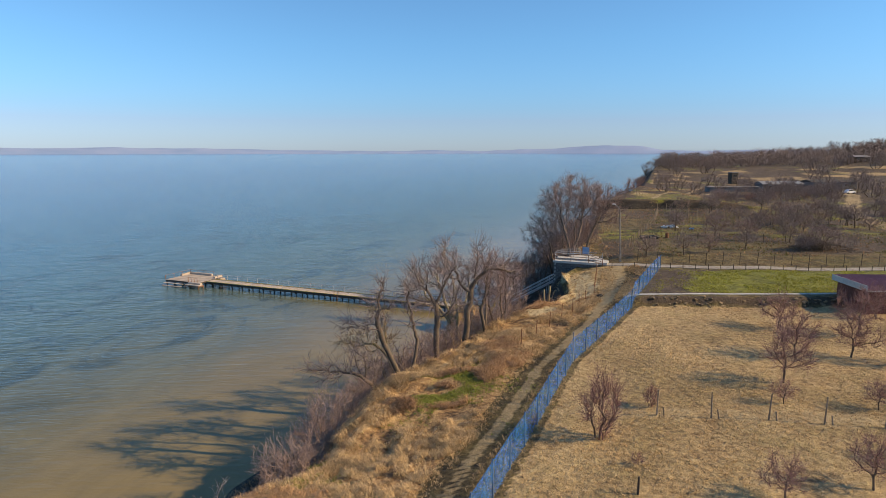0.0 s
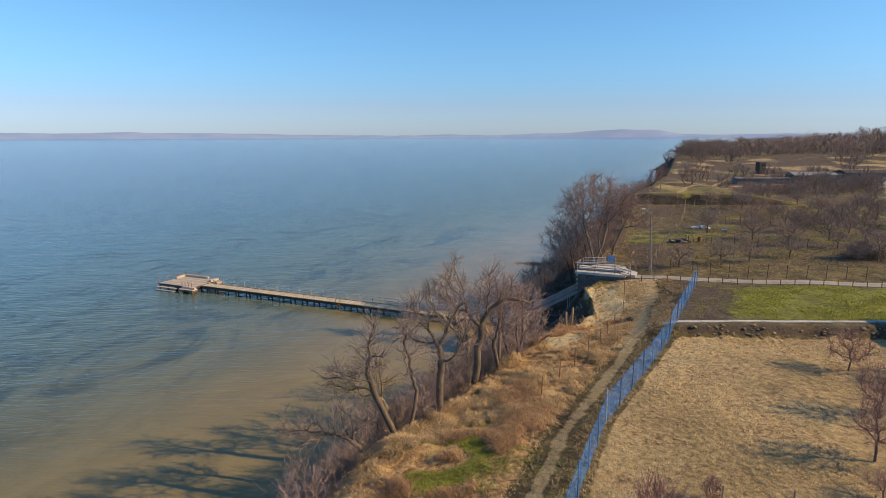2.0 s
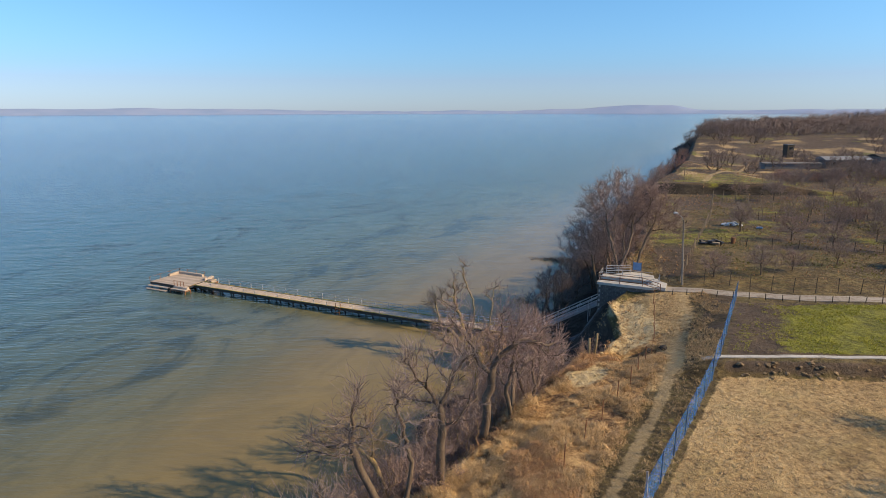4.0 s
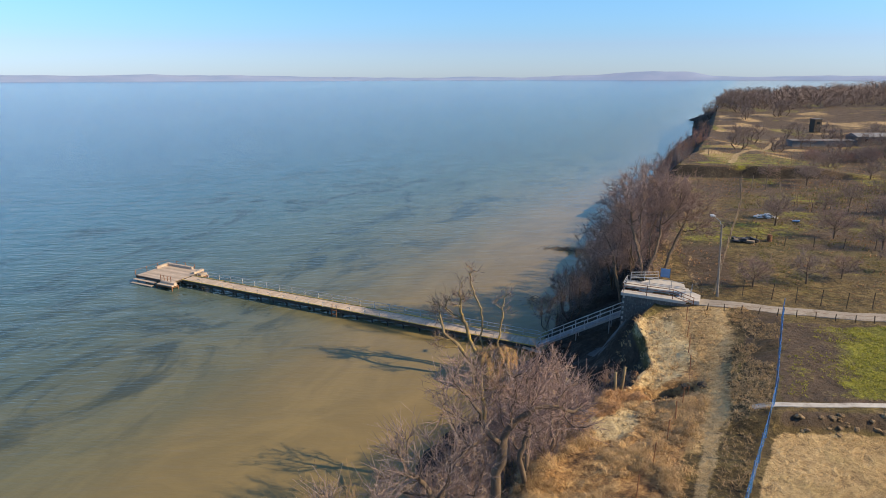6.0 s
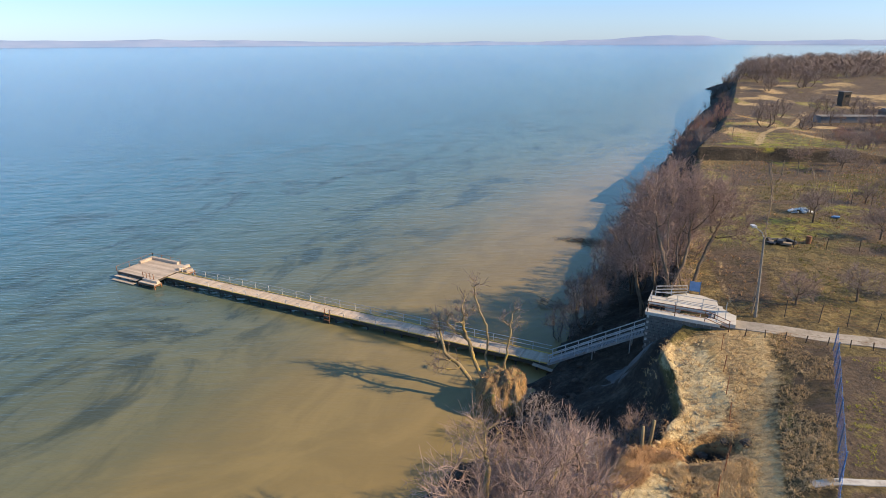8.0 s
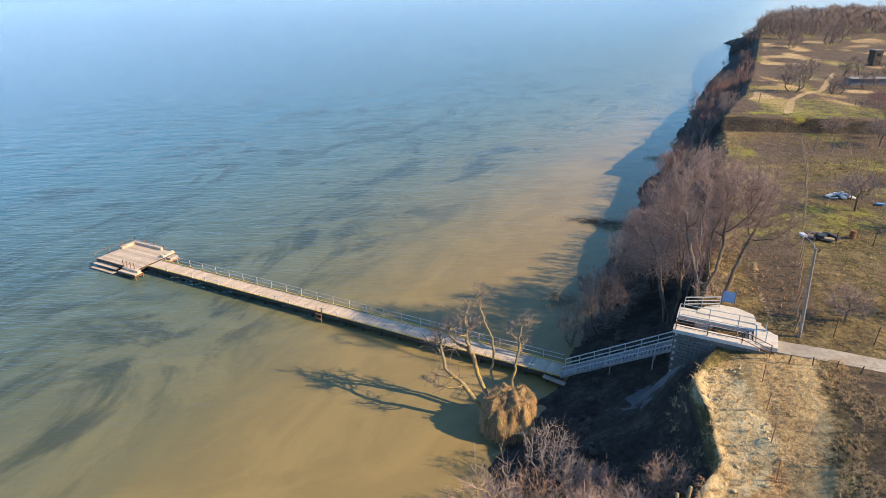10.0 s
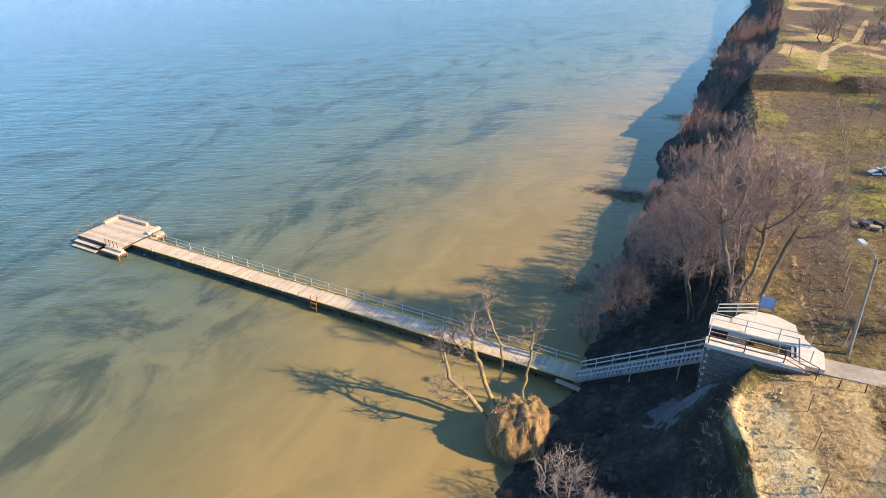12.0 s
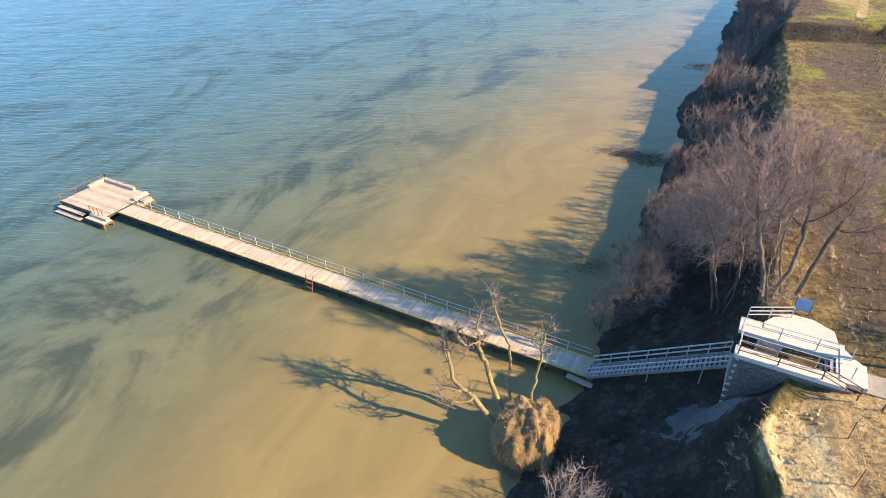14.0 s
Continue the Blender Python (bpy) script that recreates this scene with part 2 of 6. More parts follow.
def ground_material():
    """Dry winter ground; the covers (straw, trail, tilled earth, young green, clay, raw bank with shade in its colour)
    follow the plan's areas.
    """
    n = Nodes("ground", 0.95)
    fine = n.noise(2.2, 6, 0.7)
    mid = n.noise(0.45, 5, 0.6)
    broad = n.noise(0.09, 4, 0.55)
    tone = n.math("ADD", n.math("MULTIPLY", fine, 0.55), n.math("MULTIPLY", mid, 0.45))
    edge = n.math("MULTIPLY", n.math("SUBTRACT", n.math("MULTIPLY_ADD", fine, 0.4, n.math("MULTIPLY", mid, 0.6)), 0.5), 1.4)

    def cover(name, lo=0.35, hi=0.65):
        return n.step(n.math("ADD", n.attr(name), edge), lo, hi)

    col = n.ramp(tone, [(0.37, (0.028, 0.019, 0.007)), (0.5, (0.115, 0.080, 0.028)), (0.63, (0.25, 0.18, 0.065))])
    col = n.mix(n.math("MULTIPLY", n.step(broad, 0.48, 0.62), 0.55), col, n.ramp(tone, [(0.37, (0.035, 0.03, 0.007)), (0.63, (0.15, 0.128, 0.027))]))
    col = n.mix(cover("field"), col, n.mix(n.step(n.math("MULTIPLY_ADD", mid, 0.5, n.math("MULTIPLY", broad, 0.5)), 0.44, 0.60), n.ramp(tone, [(0.36, (0.17, 0.105, 0.045)), (0.48, (0.43, 0.295, 0.135)), (0.62, (0.63, 0.455, 0.225))]),
                                           n.ramp(tone, [(0.37, (0.06, 0.042, 0.017)), (0.5, (0.24, 0.165, 0.07)), (0.63, (0.44, 0.32, 0.14))])))
    col = n.mix(cover("reed"), col, n.ramp(tone, [(0.38, (0.075, 0.038, 0.016)), (0.49, (0.33, 0.19, 0.077)), (0.62, (0.66, 0.44, 0.195))]))
    col = n.mix(cover("soil_shade"), col, n.ramp(tone, [(0.34, (0.034, 0.023, 0.014)), (0.66, (0.14, 0.092, 0.054))]))
    col = n.mix(cover("green", 0.4, 0.75), col, n.ramp(tone, [(0.36, (0.065, 0.064, 0.006)), (0.64, (0.27, 0.262, 0.022))]))
    # raw earth, its tone lowered to put the slope's shade into the colour
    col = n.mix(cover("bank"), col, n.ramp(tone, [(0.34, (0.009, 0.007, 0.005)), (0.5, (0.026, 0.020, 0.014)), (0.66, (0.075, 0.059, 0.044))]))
    col = n.mix(cover("clay"), col, n.ramp(tone, [(0.36, (0.24, 0.165, 0.08)), (0.5, (0.52, 0.395, 0.205)), (0.64, (0.70, 0.565, 0.33))]))
    col = n.mix(n.math("MULTIPLY", cover("trail"), 0.85), col, n.ramp(tone, [(0.34, (0.26, 0.18, 0.085)), (0.66, (0.54, 0.40, 0.205))]))
    n.color(col)
    n.bump(n.math("MULTIPLY_ADD", mid, 1.5, fine), 1.0, 0.30)
    return n.mat


water_mat, ground_mat = water_material(), ground_material()


# ---- mesh helpers ----
def mesh(name, verts, faces, mat, smooth=False):
    me = bpy.data.meshes.new(name)
    me.from_pydata([tuple(map(float, v)) for v in verts], [], faces)
    me.materials.append(mat)
    if smooth:
        me.polygons.foreach_set("use_smooth", [True] * len(me.polygons))
    me.update()
    return me


def hang(name, me, parent, label="", m=None):
    """Links a mesh as one part under a thing or a part."""
    ob = new(name, me)
    ob.parent = parent
    if m is not None:
        ob.matrix_basis = m
    return tagged(ob, label)


def thing(name, label, category, group="", kind="", m=None):
    ob = new(name)
    ob.empty_display_size = 0.3
    if m is not None:
        ob.matrix_basis = m
    return tagged(ob, label, category, group, kind)


class Build:
    """Collects boxes, tubes and sheets for one mesh."""

    def __init__(self):
        self.v, self.f = [], []

    def box(self, lo, hi, m=None, bevel=0.0):
        (x0, y0, z0), (x1, y1, z1) = lo, hi
        k = len(self.v)
        c = bevel
        if c:
            ring = [(x0 + c, y0), (x1 - c, y0), (x1, y0 + c), (x1, y1 - c), (x1 - c, y1), (x0 + c, y1), (x0, y1 - c), (x0, y0 + c)]
            pts = [(x, y, z) for z in (z0, z1) for x, y in ring]
            self.f += [tuple(k + i for i in range(7, -1, -1)), tuple(k + 8 + i for i in range(8))]
            self.f += [(k + i, k + (i + 1) % 8, k + 8 + (i + 1) % 8, k + 8 + i) for i in range(8)]
        else:
            pts = [(x, y, z) for z in (z0, z1) for x, y in ((x0, y0), (x1, y0), (x1, y1), (x0, y1))]
            self.f += [tuple(k + i for i in q) for q in ((3, 2, 1, 0), (4, 5, 6, 7), (0, 1, 5, 4), (1, 2, 6, 5), (2, 3, 7, 6), (3, 0, 4, 7))]
        self.v += [tuple(m @ Vector(p)) if m else p for p in pts]
        return self

    def tube(self, pts, radii, n=6, cap=True):
        pts = [Vector(p) for p in pts]
        if isinstance(radii, (int, float)):
            radii = [radii] * len(pts)
        k = len(self.v)
        d = (pts[1] - pts[0]).normalized()
        side = d.orthogonal().normalized()
        for i, p in enumerate(pts):
            if 0 < i < len(pts) - 1:
                d = (pts[i + 1] - pts[i - 1]).normalized()
            elif i:
                d = (pts[i] - pts[i - 1]).normalized()
            side = side - d * side.dot(d)
            if side.length < 1e-5:
                side = d.orthogonal()
            side.normalize()
            other = d.cross(side)
            for j in range(n):
                a = 2 * math.pi * j / n
                self.v.append(tuple(p + (side * math.cos(a) + other * math.sin(a)) * radii[i]))
        for i in range(len(pts) - 1):
            for j in range(n):
                a, b = k + i * n + j, k + i * n + (j + 1) % n
                self.f.append((a, b, b + n, a + n))
        if cap:
            self.f += [tuple(k + j for j in range(n - 1, -1, -1)), tuple(k + (len(pts) - 1) * n + j for j in range(n))]
        return self

    def beam(self, a, b, w, h):
        """A bar of w by h from a to b, h upright."""
        a, b = Vector(a), Vector(b)
        d = (b - a).normalized()
        side = d.cross(Vector((0, 0, 1)))
        side = side.normalized() if side.length > 1e-4 else Vector((1, 0, 0))
        up = side.cross(d).normalized()
        k = len(self.v)
        for p in (a, b):
            for s, u in ((-1, -1), (1, -1), (1, 1), (-1, 1)):
                self.v.append(tuple(p + side * (s * w / 2) + up * (u * h / 2)))
        self.f += [tuple(k + i for i in q) for q in ((3, 2, 1, 0), (4, 5, 6, 7), (0, 1, 5, 4), (1, 2, 6, 5), (2, 3, 7, 6), (3, 0, 4, 7))]
        return self

    def done(self, name, mat, smooth=False):
        return mesh(name, self.v, self.f, mat, smooth)


# ---- the plan: cliff edge, shore and heights ----
EDGE_Y = [-200, -50, 0, 20, 27, 30, 32, 36, 40, 46, 48.6, 53, 58, 63, 66, 69, 71.5, 74, 78, 83, 86, 88.5, 92, 100, 120, 147, 158, 165, 172, 203, 283, 390, 500, 570, 640, 720, 4700]
EDGE_X = [-96, -42, -22, -14, -10.5, -7.6, -5.8, -4.5, -4.2, -2.4, -0.6, 2.3, 5.4, 8.7, 10.2, 12.2, 14.6, 16.2, 16.6, 17.2, 19.6, 20.2, 20.0, 23.5, 31, 40, 43.5, 45.5, 49, 63.5, 95, 136, 184, 250, 420, 1100, 1900]
SHORE_Y = [-200, -50, 0, 27, 46, 52, 58, 71, 80, 84, 88, 95, 100, 120, 139, 154, 168, 172, 208, 222, 294, 381, 428, 470, 500, 530, 580, 650, 730, 4700]
SHORE_X = [-120, -62, -40, -26.5, -17, -13.5, -9, -6, -0.5, 1.4, 2.4, 7.0, 9.3, 15, 23, 26, 33, 36, 48, 53, 80, 119, 133, 150, 152, 168, 225, 400, 1050, 1800]
PROFILE_P = [-1.0, -0.25, 0, 0.2, 0.5, 0.75, 0.9, 1.0]
PROFILE_Z = [-0.25, -0.06, 0, 0.10, 0.30, 0.56, 0.88, 1.0]
GULLY_P = [-1.0, -0.25, 0, 0.2, 0.5, 0.75, 0.88, 0.955, 1.0]
GULLY_Z = [-0.25, -0.06, 0, 0.10, 0.25, 0.43, 0.56, 0.70, 1.0]
GX, GY = 0.6, 41.6                                             # the green hummock
TRAIL_Y = [0, 30, 33, 40, 45, 50, 58, 64.5, 71, 78, 85, 88]
TRAIL_X = [-9, 1.8, 3.1, 6.1, 8.0, 10.8, 15.0, 18.0, 20.6, 23.6, 25.3, 25.6]
table = np.random.RandomState(7).rand(256, 256)


def vnoise(x, y, size, seed=0):
    """Smooth noise of -1..1 with features of that size."""
    u, v = np.asarray(x) / size + seed * 17.3, np.asarray(y) / size + seed * 9.1
    i, j = np.floor(u).astype(int), np.floor(v).astype(int)
    a, b = u - i, v - j
    a, b = a * a * (3 - 2 * a), b * b * (3 - 2 * b)
    g = lambda p, q: table[p % 256, q % 256]
    return 2 * ((g(i, j) * (1 - a) + g(i + 1, j) * a) * (1 - b) + (g(i, j + 1) * (1 - a) + g(i + 1, j + 1) * a) * b) - 1


def smooth(lo, hi, v):
    t = np.clip((np.asarray(v, float) - lo) / (hi - lo), 0, 1)
    return t * t * (3 - 2 * t)


def edge_x(y):
    y = np.asarray(y, float)
    wob = vnoise(y, 0, 3.0, 3) * 0.5 + vnoise(y, 0, 1.1, 4) * 0.22
    return np.interp(y, EDGE_Y, EDGE_X) + wob * np.where(np.abs(y - 89) < 4, 0.15, 1)


def shore_x(y):
    y = np.asarray(y, float)
    return np.interp(y, SHORE_Y, SHORE_X) + vnoise(y, 0, 6.0, 5) * 0.9 + vnoise(y, 0, 1.7, 6) * 0.3


FENCE = [(-6.2, 5.0), (3.0, 27.1), (10.7, 45.9), (21.6, 64.5), (29.7, 81.0)]


def fence_x(y):
    return np.interp(y, [p[1] for p in FENCE], [p[0] for p in FENCE])


def land_z(x, y):
    """Height of the land's surface behind the cliff's edge."""
    x, y = np.asarray(x, float), np.asarray(y, float)
    east = smooth(-5.0, 0.5, x - fence_x(np.minimum(y, 81)))
    z = 10.5 + 0.25 * smooth(70, 86, y) + 0.45 * smooth(80, 90, y) * smooth(25, 33, x) - 0.25 * smooth(60, 68, y) * (1 - smooth(72, 80, y)) * (1 - east)
    z = z + east * 0.8 * smooth(62.0, 63.6, y + vnoise(x, y, 1.6, 67) * 0.45 + vnoise(x, y, 0.7, 68) * 0.3) * (1 - smooth(70, 86, y))
    z = z + 2.3 * smooth(163.0, 164.2, y + 0.05 * (x - 50) + vnoise(x, y, 4, 8) * 0.6) * (1 - 0.8 * smooth(70, 86, x))
    inland = x - np.interp(y, EDGE_Y, EDGE_X)
    z = z + 16.5 * smooth(20, 260, inland) * smooth(170, 480, y) * (1 - 0.9 * smooth(500, 800, y)) + 10 * smooth(150, 500, inland) * smooth(60, 300, y) * (1 - 0.8 * smooth(650, 1000, y))
    far = smooth(330, 470, y)
    z = z + far * (vnoise(x, y, 90, 61) * 3.2 + vnoise(x, y, 37, 62) * 1.5) * smooth(0, 80, inland)
    z = z + 5.0 * smooth(235, 370, y) * (1 - smooth(110, 320, inland))
    z = z + vnoise(x, y, 9, 1) * 0.12 + vnoise(x, y, 2.2, 2) * 0.05
    strip = 1 - smooth(1.0, 9.0, inland)
    z = z - 0.9 * strip * (1 - smooth(80, 95, y)) + strip * (1 - 0.75 * smooth(66, 74, y)) * (vnoise(x, y, 2.6, 11) * 0.5 + vnoise(x, y, 0.95, 12) * 0.26)
    hole = np.exp(-(((x - 16.6) / 1.5) ** 2 + ((y - 69.6) / 1.2) ** 2) ** 1.5)
    scarp = np.exp(-(np.maximum(0, np.abs(y - 76) - 7) / 2.0) ** 2) * smooth(-0.5, 0.8, inland) * (1 - smooth(3, 5.5, inland))
    z = z + scarp * (vnoise(x, y, 1.3, 14) * 0.09 + vnoise(x, y, 0.6, 15) * 0.10 - 0.45 * (1 - smooth(0.5, 4, inland)))
    return z - 1.8 * hole


def ground_z(x, y):
    """Height of the ground anywhere: lake bed, slope or land."""
    x, y = np.asarray(x, float), np.asarray(y, float)
    e, s = edge_x(y), shore_x(y)
    p = (x - s) / np.maximum(e - s, 3.0)
    top = land_z(np.maximum(x, e), y)
    rough = vnoise(x, y, 4.0, 21) * 0.55 + vnoise(x, y, 1.5, 22) * 0.3
    gully = smooth(66, 74, y) * (1 - smooth(104, 125, y))
    share = np.interp(p, PROFILE_P, PROFILE_Z) * (1 - gully) + np.interp(p, GULLY_P, GULLY_Z) * gully
    slope = share * top + rough * smooth(0.02, 0.2, p) * (1 - smooth(0.85, 1.0, p))
    slope = slope + (vnoise(x, y, 0.75, 23) * 0.16 + vnoise(x, y, 2.4, 24) * 0.25) * smooth(0.05, 0.15, p) * (1 - smooth(0.85, 0.97, p)) * gully
    slope = np.minimum(slope + 3.0 * np.exp(-((x - 16.9) / 2.6) ** 2 - ((y - 85.4) / 2.1) ** 2) * (p > 0.3), np.maximum(slope, top - 0.3))
    return np.where(p >= 1, top, slope)


def at_ground(x, y):
    return float(ground_z(x, y))


def steps(parts):
    """Rows between the given limits, each stretch with its own step."""
    out = []
    for lo, hi, n in parts:
        out += list(np.linspace(lo, hi, n, endpoint=False))
    return np.array(out + [parts[-1][1]])


def wood_here(x, y):
    """Where the far wood stands."""
    u = np.asarray(x) - np.interp(y, EDGE_Y, EDGE_X)
    near = 325 + 30 * np.sin(u / 60.0) - 0.42 * np.maximum(u - 60, 0) + np.where(u < 25, 20, 0)
    return (np.asarray(y) > near) & (u < 600) & (np.asarray(y) < 620 + 0.2 * u)


def make_ground():
    ys = steps([(-200, 0, 20), (0, 24, 24), (24, 96, 180), (96, 175, 110), (175, 300, 60), (300, 640, 46), (640, 780, 10)])
    us = steps([(-60, 0, 10)]) / 60.0                                 # lake bed, by share of the slope's width
    ps = steps([(0, 1, 30)])
    ins = steps([(0, 8, 22), (8, 45, 74), (45, 100, 40), (100, 400, 50), (400, 2600, 22)])[1:]
    rows = []
    for y in ys:
        e, s = float(edge_x(y)), float(shore_x(y))
        w = max(e - s, 3.0)
        xs = np.concatenate([s + us[:-1] * max(w, 30), s + ps[:-1] * w, [s + w], s + w + ins])
        rows.append(np.stack([xs, np.full_like(xs, y)], 1))
    grid = np.array(rows)
    X, Y = grid[..., 0], grid[..., 1]
    Z = ground_z(X, Y)
    nr, nc = X.shape
    verts = np.stack([X, Y, Z], -1).reshape(-1, 3)
    idx = np.arange(nr * nc).reshape(nr, nc)
    faces = np.stack([idx[:-1, :-1], idx[:-1, 1:], idx[1:, 1:], idx[1:, :-1]], -1).reshape(-1, 4)
    me = bpy.data.meshes.new("ground")
    me.from_pydata(verts.tolist(), [], faces.tolist())
    me.polygons.foreach_set("use_smooth", [True] * len(me.polygons))
    me.materials.append(ground_mat)
    x, y = X.ravel(), Y.ravel()
    e, s = edge_x(y), shore_x(y)
    p = (x - s) / np.maximum(e - s, 3.0)
    inland = x - e
    fx = fence_x(y)
    east = x - fx
    plot = smooth(0.2, 0.8, east)
    trail_x = np.interp(y, TRAIL_Y, TRAIL_X)
    cover = {}
    cover["field"] = np.maximum.reduce([plot * (1 - smooth(61.5, 63, y)) * smooth(-40, -20, y), 0.8 * (1 - plot) * smooth(56, 64, y) * (1 - smooth(84, 87, y)) * smooth(0.3, 1.5, inland) * (1 - smooth(-0.5, 2.5, x - trail_x)), 0.85 * smooth(165, 172, y) * (1 - smooth(320, 345, y)) * smooth(0, 3, inland) * (1 - smooth(28, 45, inland - 0.25 * (y - 170) - 120 * smooth(222, 245, y)))])
    cover["reed"] = (1 - smooth(-2.2, -0.8, x - trail_x)) * smooth(0.3, 0.9, p) * (1 - smooth(70, 78, y)) * 0.95
    tilled = np.maximum(plot * smooth(64.5, 65.5, y) * (1 - smooth(79.5, 80.5, y)) * (1 - 0.55 * smooth(3, 10, east)),
                        0.55 * smooth(1.2, 1.8, x - trail_x) * (1 - plot) * smooth(62, 70, y) * (1 - smooth(83, 85, y)))
    garden = smooth(89.5, 91, y) * (1 - smooth(104, 112, y)) * smooth(24.0, 25.2, x - 0.15 * (y - 90)) * (1 - smooth(28.5, 30, x - 0.3 * (y - 90)))
    # orchard share is bare earth plus painted shade of its brush and trees
    cover["soil_shade"] = np.maximum.reduce([tilled, 0.62 * garden, 0.9 * np.maximum.reduce([np.exp(-((y - c) / w) ** 2) for c, w in ((105, 2.0), (113.5, 1.0), (128, 1.6), (140, 1.2), (151, 2.2))]) * smooth(40, 44, x), 0.75 * np.exp(-((y - 63.2) / 0.8) ** 2) * plot, 0.75 * smooth(72, 88, x - 0.4 * (y - 120)) * smooth(140, 160, y) * (1 - smooth(215, 240, y)) * (0.6 + 0.5 * vnoise(x, y, 16, 37)), (0.4 + 0.7 * smooth(40, 54, x)) * smooth(86, 95, y) * smooth(30, 40, x) * (0.66 + 0.55 * vnoise(x, y, 8, 38)), np.asarray(wood_here(x, y), float), 0.45 * smooth(330, 420, y) * (0.9 + 0.8 * vnoise(x, y, 28, 63))])
    lawn = plot * smooth(65, 66, y) * (1 - smooth(79, 80, y)) * (0.35 + 0.6 * smooth(2.5, 9, east))
    orchard = smooth(36, 40, x - 0.28 * (y - 100)) * smooth(89, 92, y) * (1 - smooth(150, 158, y)) * (0.20 + 0.25 * vnoise(x, y, 14, 31) + 0.26 * np.sin(y / 2.4) + 0.1 * vnoise(x, y, 4, 39))
    verge = 0.75 * np.exp(-(((x - 41) / 5) ** 2 + ((y - 147) / 6) ** 2)) + 0.7 * np.exp(-((y - 168.5) / 2.4) ** 2) * smooth(46, 52, x) * (1 - smooth(75, 90, x))
    knoll = (0.62 + 0.6 * vnoise(x, y, 1.8, 45) + 0.35 * vnoise(x, y, 0.8, 46)) * np.exp(-(((x - GX) / 3.4) ** 2 + ((y - GY) / 3.6) ** 2)) + 0.8 * np.exp(-(((x + 7.0) / 1.6) ** 2 + ((y - 31) / 1.8) ** 2))
    edge_grass = 0.55 * np.exp(-((x - trail_x - 1.4) / 0.5) ** 2) * (1 - plot) + 0.5 * np.exp(-(((x - 20.5) / 2.4) ** 2 + ((y - 80.5) / 3.5) ** 2))
    cover["green"] = np.maximum.reduce([lawn, orchard, verge, knoll, edge_grass * (0.7 + 0.5 * vnoise(x, y, 3, 33)), 0.55 * smooth(0.2, 0.5, vnoise(x, y, 11, 35)) * smooth(100, 110, y)])
    cover["green"] = cover["green"] * np.where(y > 60, smooth(0.985, 1.01, p), 1.0)
    face = smooth(161.4, 162.4, y + 0.05 * (x - 50)) * (1 - smooth(163.8, 164.6, y + 0.05 * (x - 50))) * (1 - smooth(68, 82, x))
    # the bank's painted shade covers slope, terrace face, hollow and the cut below the edging
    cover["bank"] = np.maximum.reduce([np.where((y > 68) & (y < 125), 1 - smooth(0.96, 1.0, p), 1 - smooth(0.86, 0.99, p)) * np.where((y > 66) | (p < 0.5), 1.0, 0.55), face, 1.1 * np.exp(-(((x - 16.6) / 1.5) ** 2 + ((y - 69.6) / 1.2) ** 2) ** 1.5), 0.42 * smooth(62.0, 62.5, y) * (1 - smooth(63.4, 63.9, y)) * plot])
    cl = np.exp(-(np.maximum(0, np.abs(y - 77.5) - 4.5) / 2.0) ** 2) * smooth(-0.15, 0.15, inland) * (1 - smooth(2.2, 4.6, inland + 0.8 * vnoise(x, y, 3, 41)))
    cl = np.maximum(cl, 0.9 * np.exp(-((np.maximum(0, np.abs(y - 66.5) - 2.5) / 1.6) ** 2)) * smooth(-0.4, 0.2, inland) * (1 - smooth(2.0, 4.0, inland)))
    cl = cl * (0.92 + 0.3 * vnoise(x, y, 1.6, 43)) * (1 - np.exp(-(((x - 16.6) / 1.7) ** 2 + ((y - 69.6) / 1.4) ** 2) ** 1.5))
    cover["clay"] = cl
    track = (1 - 0.3 * smooth(60, 70, y)) * np.exp(-((x - trail_x) / 0.45) ** 2) * (1 - smooth(84, 86, y)) + 0.0 * x
    far_track_x = np.interp(y, [168, 185, 210, 260], [58, 66, 84, 112])
    far_track = 0.9 * (np.exp(-((x - far_track_x) / 1.0) ** 2)) * smooth(165, 170, y) * (1 - smooth(235, 260, y))
    lane_x = np.interp(y, [90, 110, 150, 205, 240], [78, 86, 101, 138, 150])
    lane = np.exp(-((x - lane_x) / 2.6) ** 2) * smooth(80, 95, y) * (1 - smooth(225, 250, y))
    rows_ = 0.8 * np.exp(-((y - 38.3 + 0.10 * x) / 1.1) ** 2) * plot
    spur = np.exp(-((x - np.interp(y, [88.3, 92.6, 97.8, 105.2], [24.9, 25.5, 26.7, 29.3])) / 0.32) ** 2) * smooth(86, 87.5, y) * (1 - smooth(100, 106, y))
    cover["trail"] = np.maximum.reduce([track, far_track, lane, rows_, 0.55 * spur])
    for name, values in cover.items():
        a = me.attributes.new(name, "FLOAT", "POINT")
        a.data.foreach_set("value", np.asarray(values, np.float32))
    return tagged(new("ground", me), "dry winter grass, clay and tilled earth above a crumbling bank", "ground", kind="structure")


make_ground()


WATER_Z = 0.7


def make_water():
    xs = steps([(-4700, -300, 12), (-300, 300, 30), (300, 2400, 12)])
    ys = steps([(-200, 400, 30), (400, 4760, 24)])
    verts = [(x, y, WATER_Z) for y in ys for x in xs]
    n = len(xs)
    faces = [(r * n + c, r * n + c + 1, (r + 1) * n + c + 1, (r + 1) * n + c) for r in range(len(ys) - 1) for c in range(n - 1)]
    tagged(new("water", mesh("water", verts, faces, water_mat)), "calm turbid lake, sandy near the shore and blue further out", "water", kind="structure")


make_water()


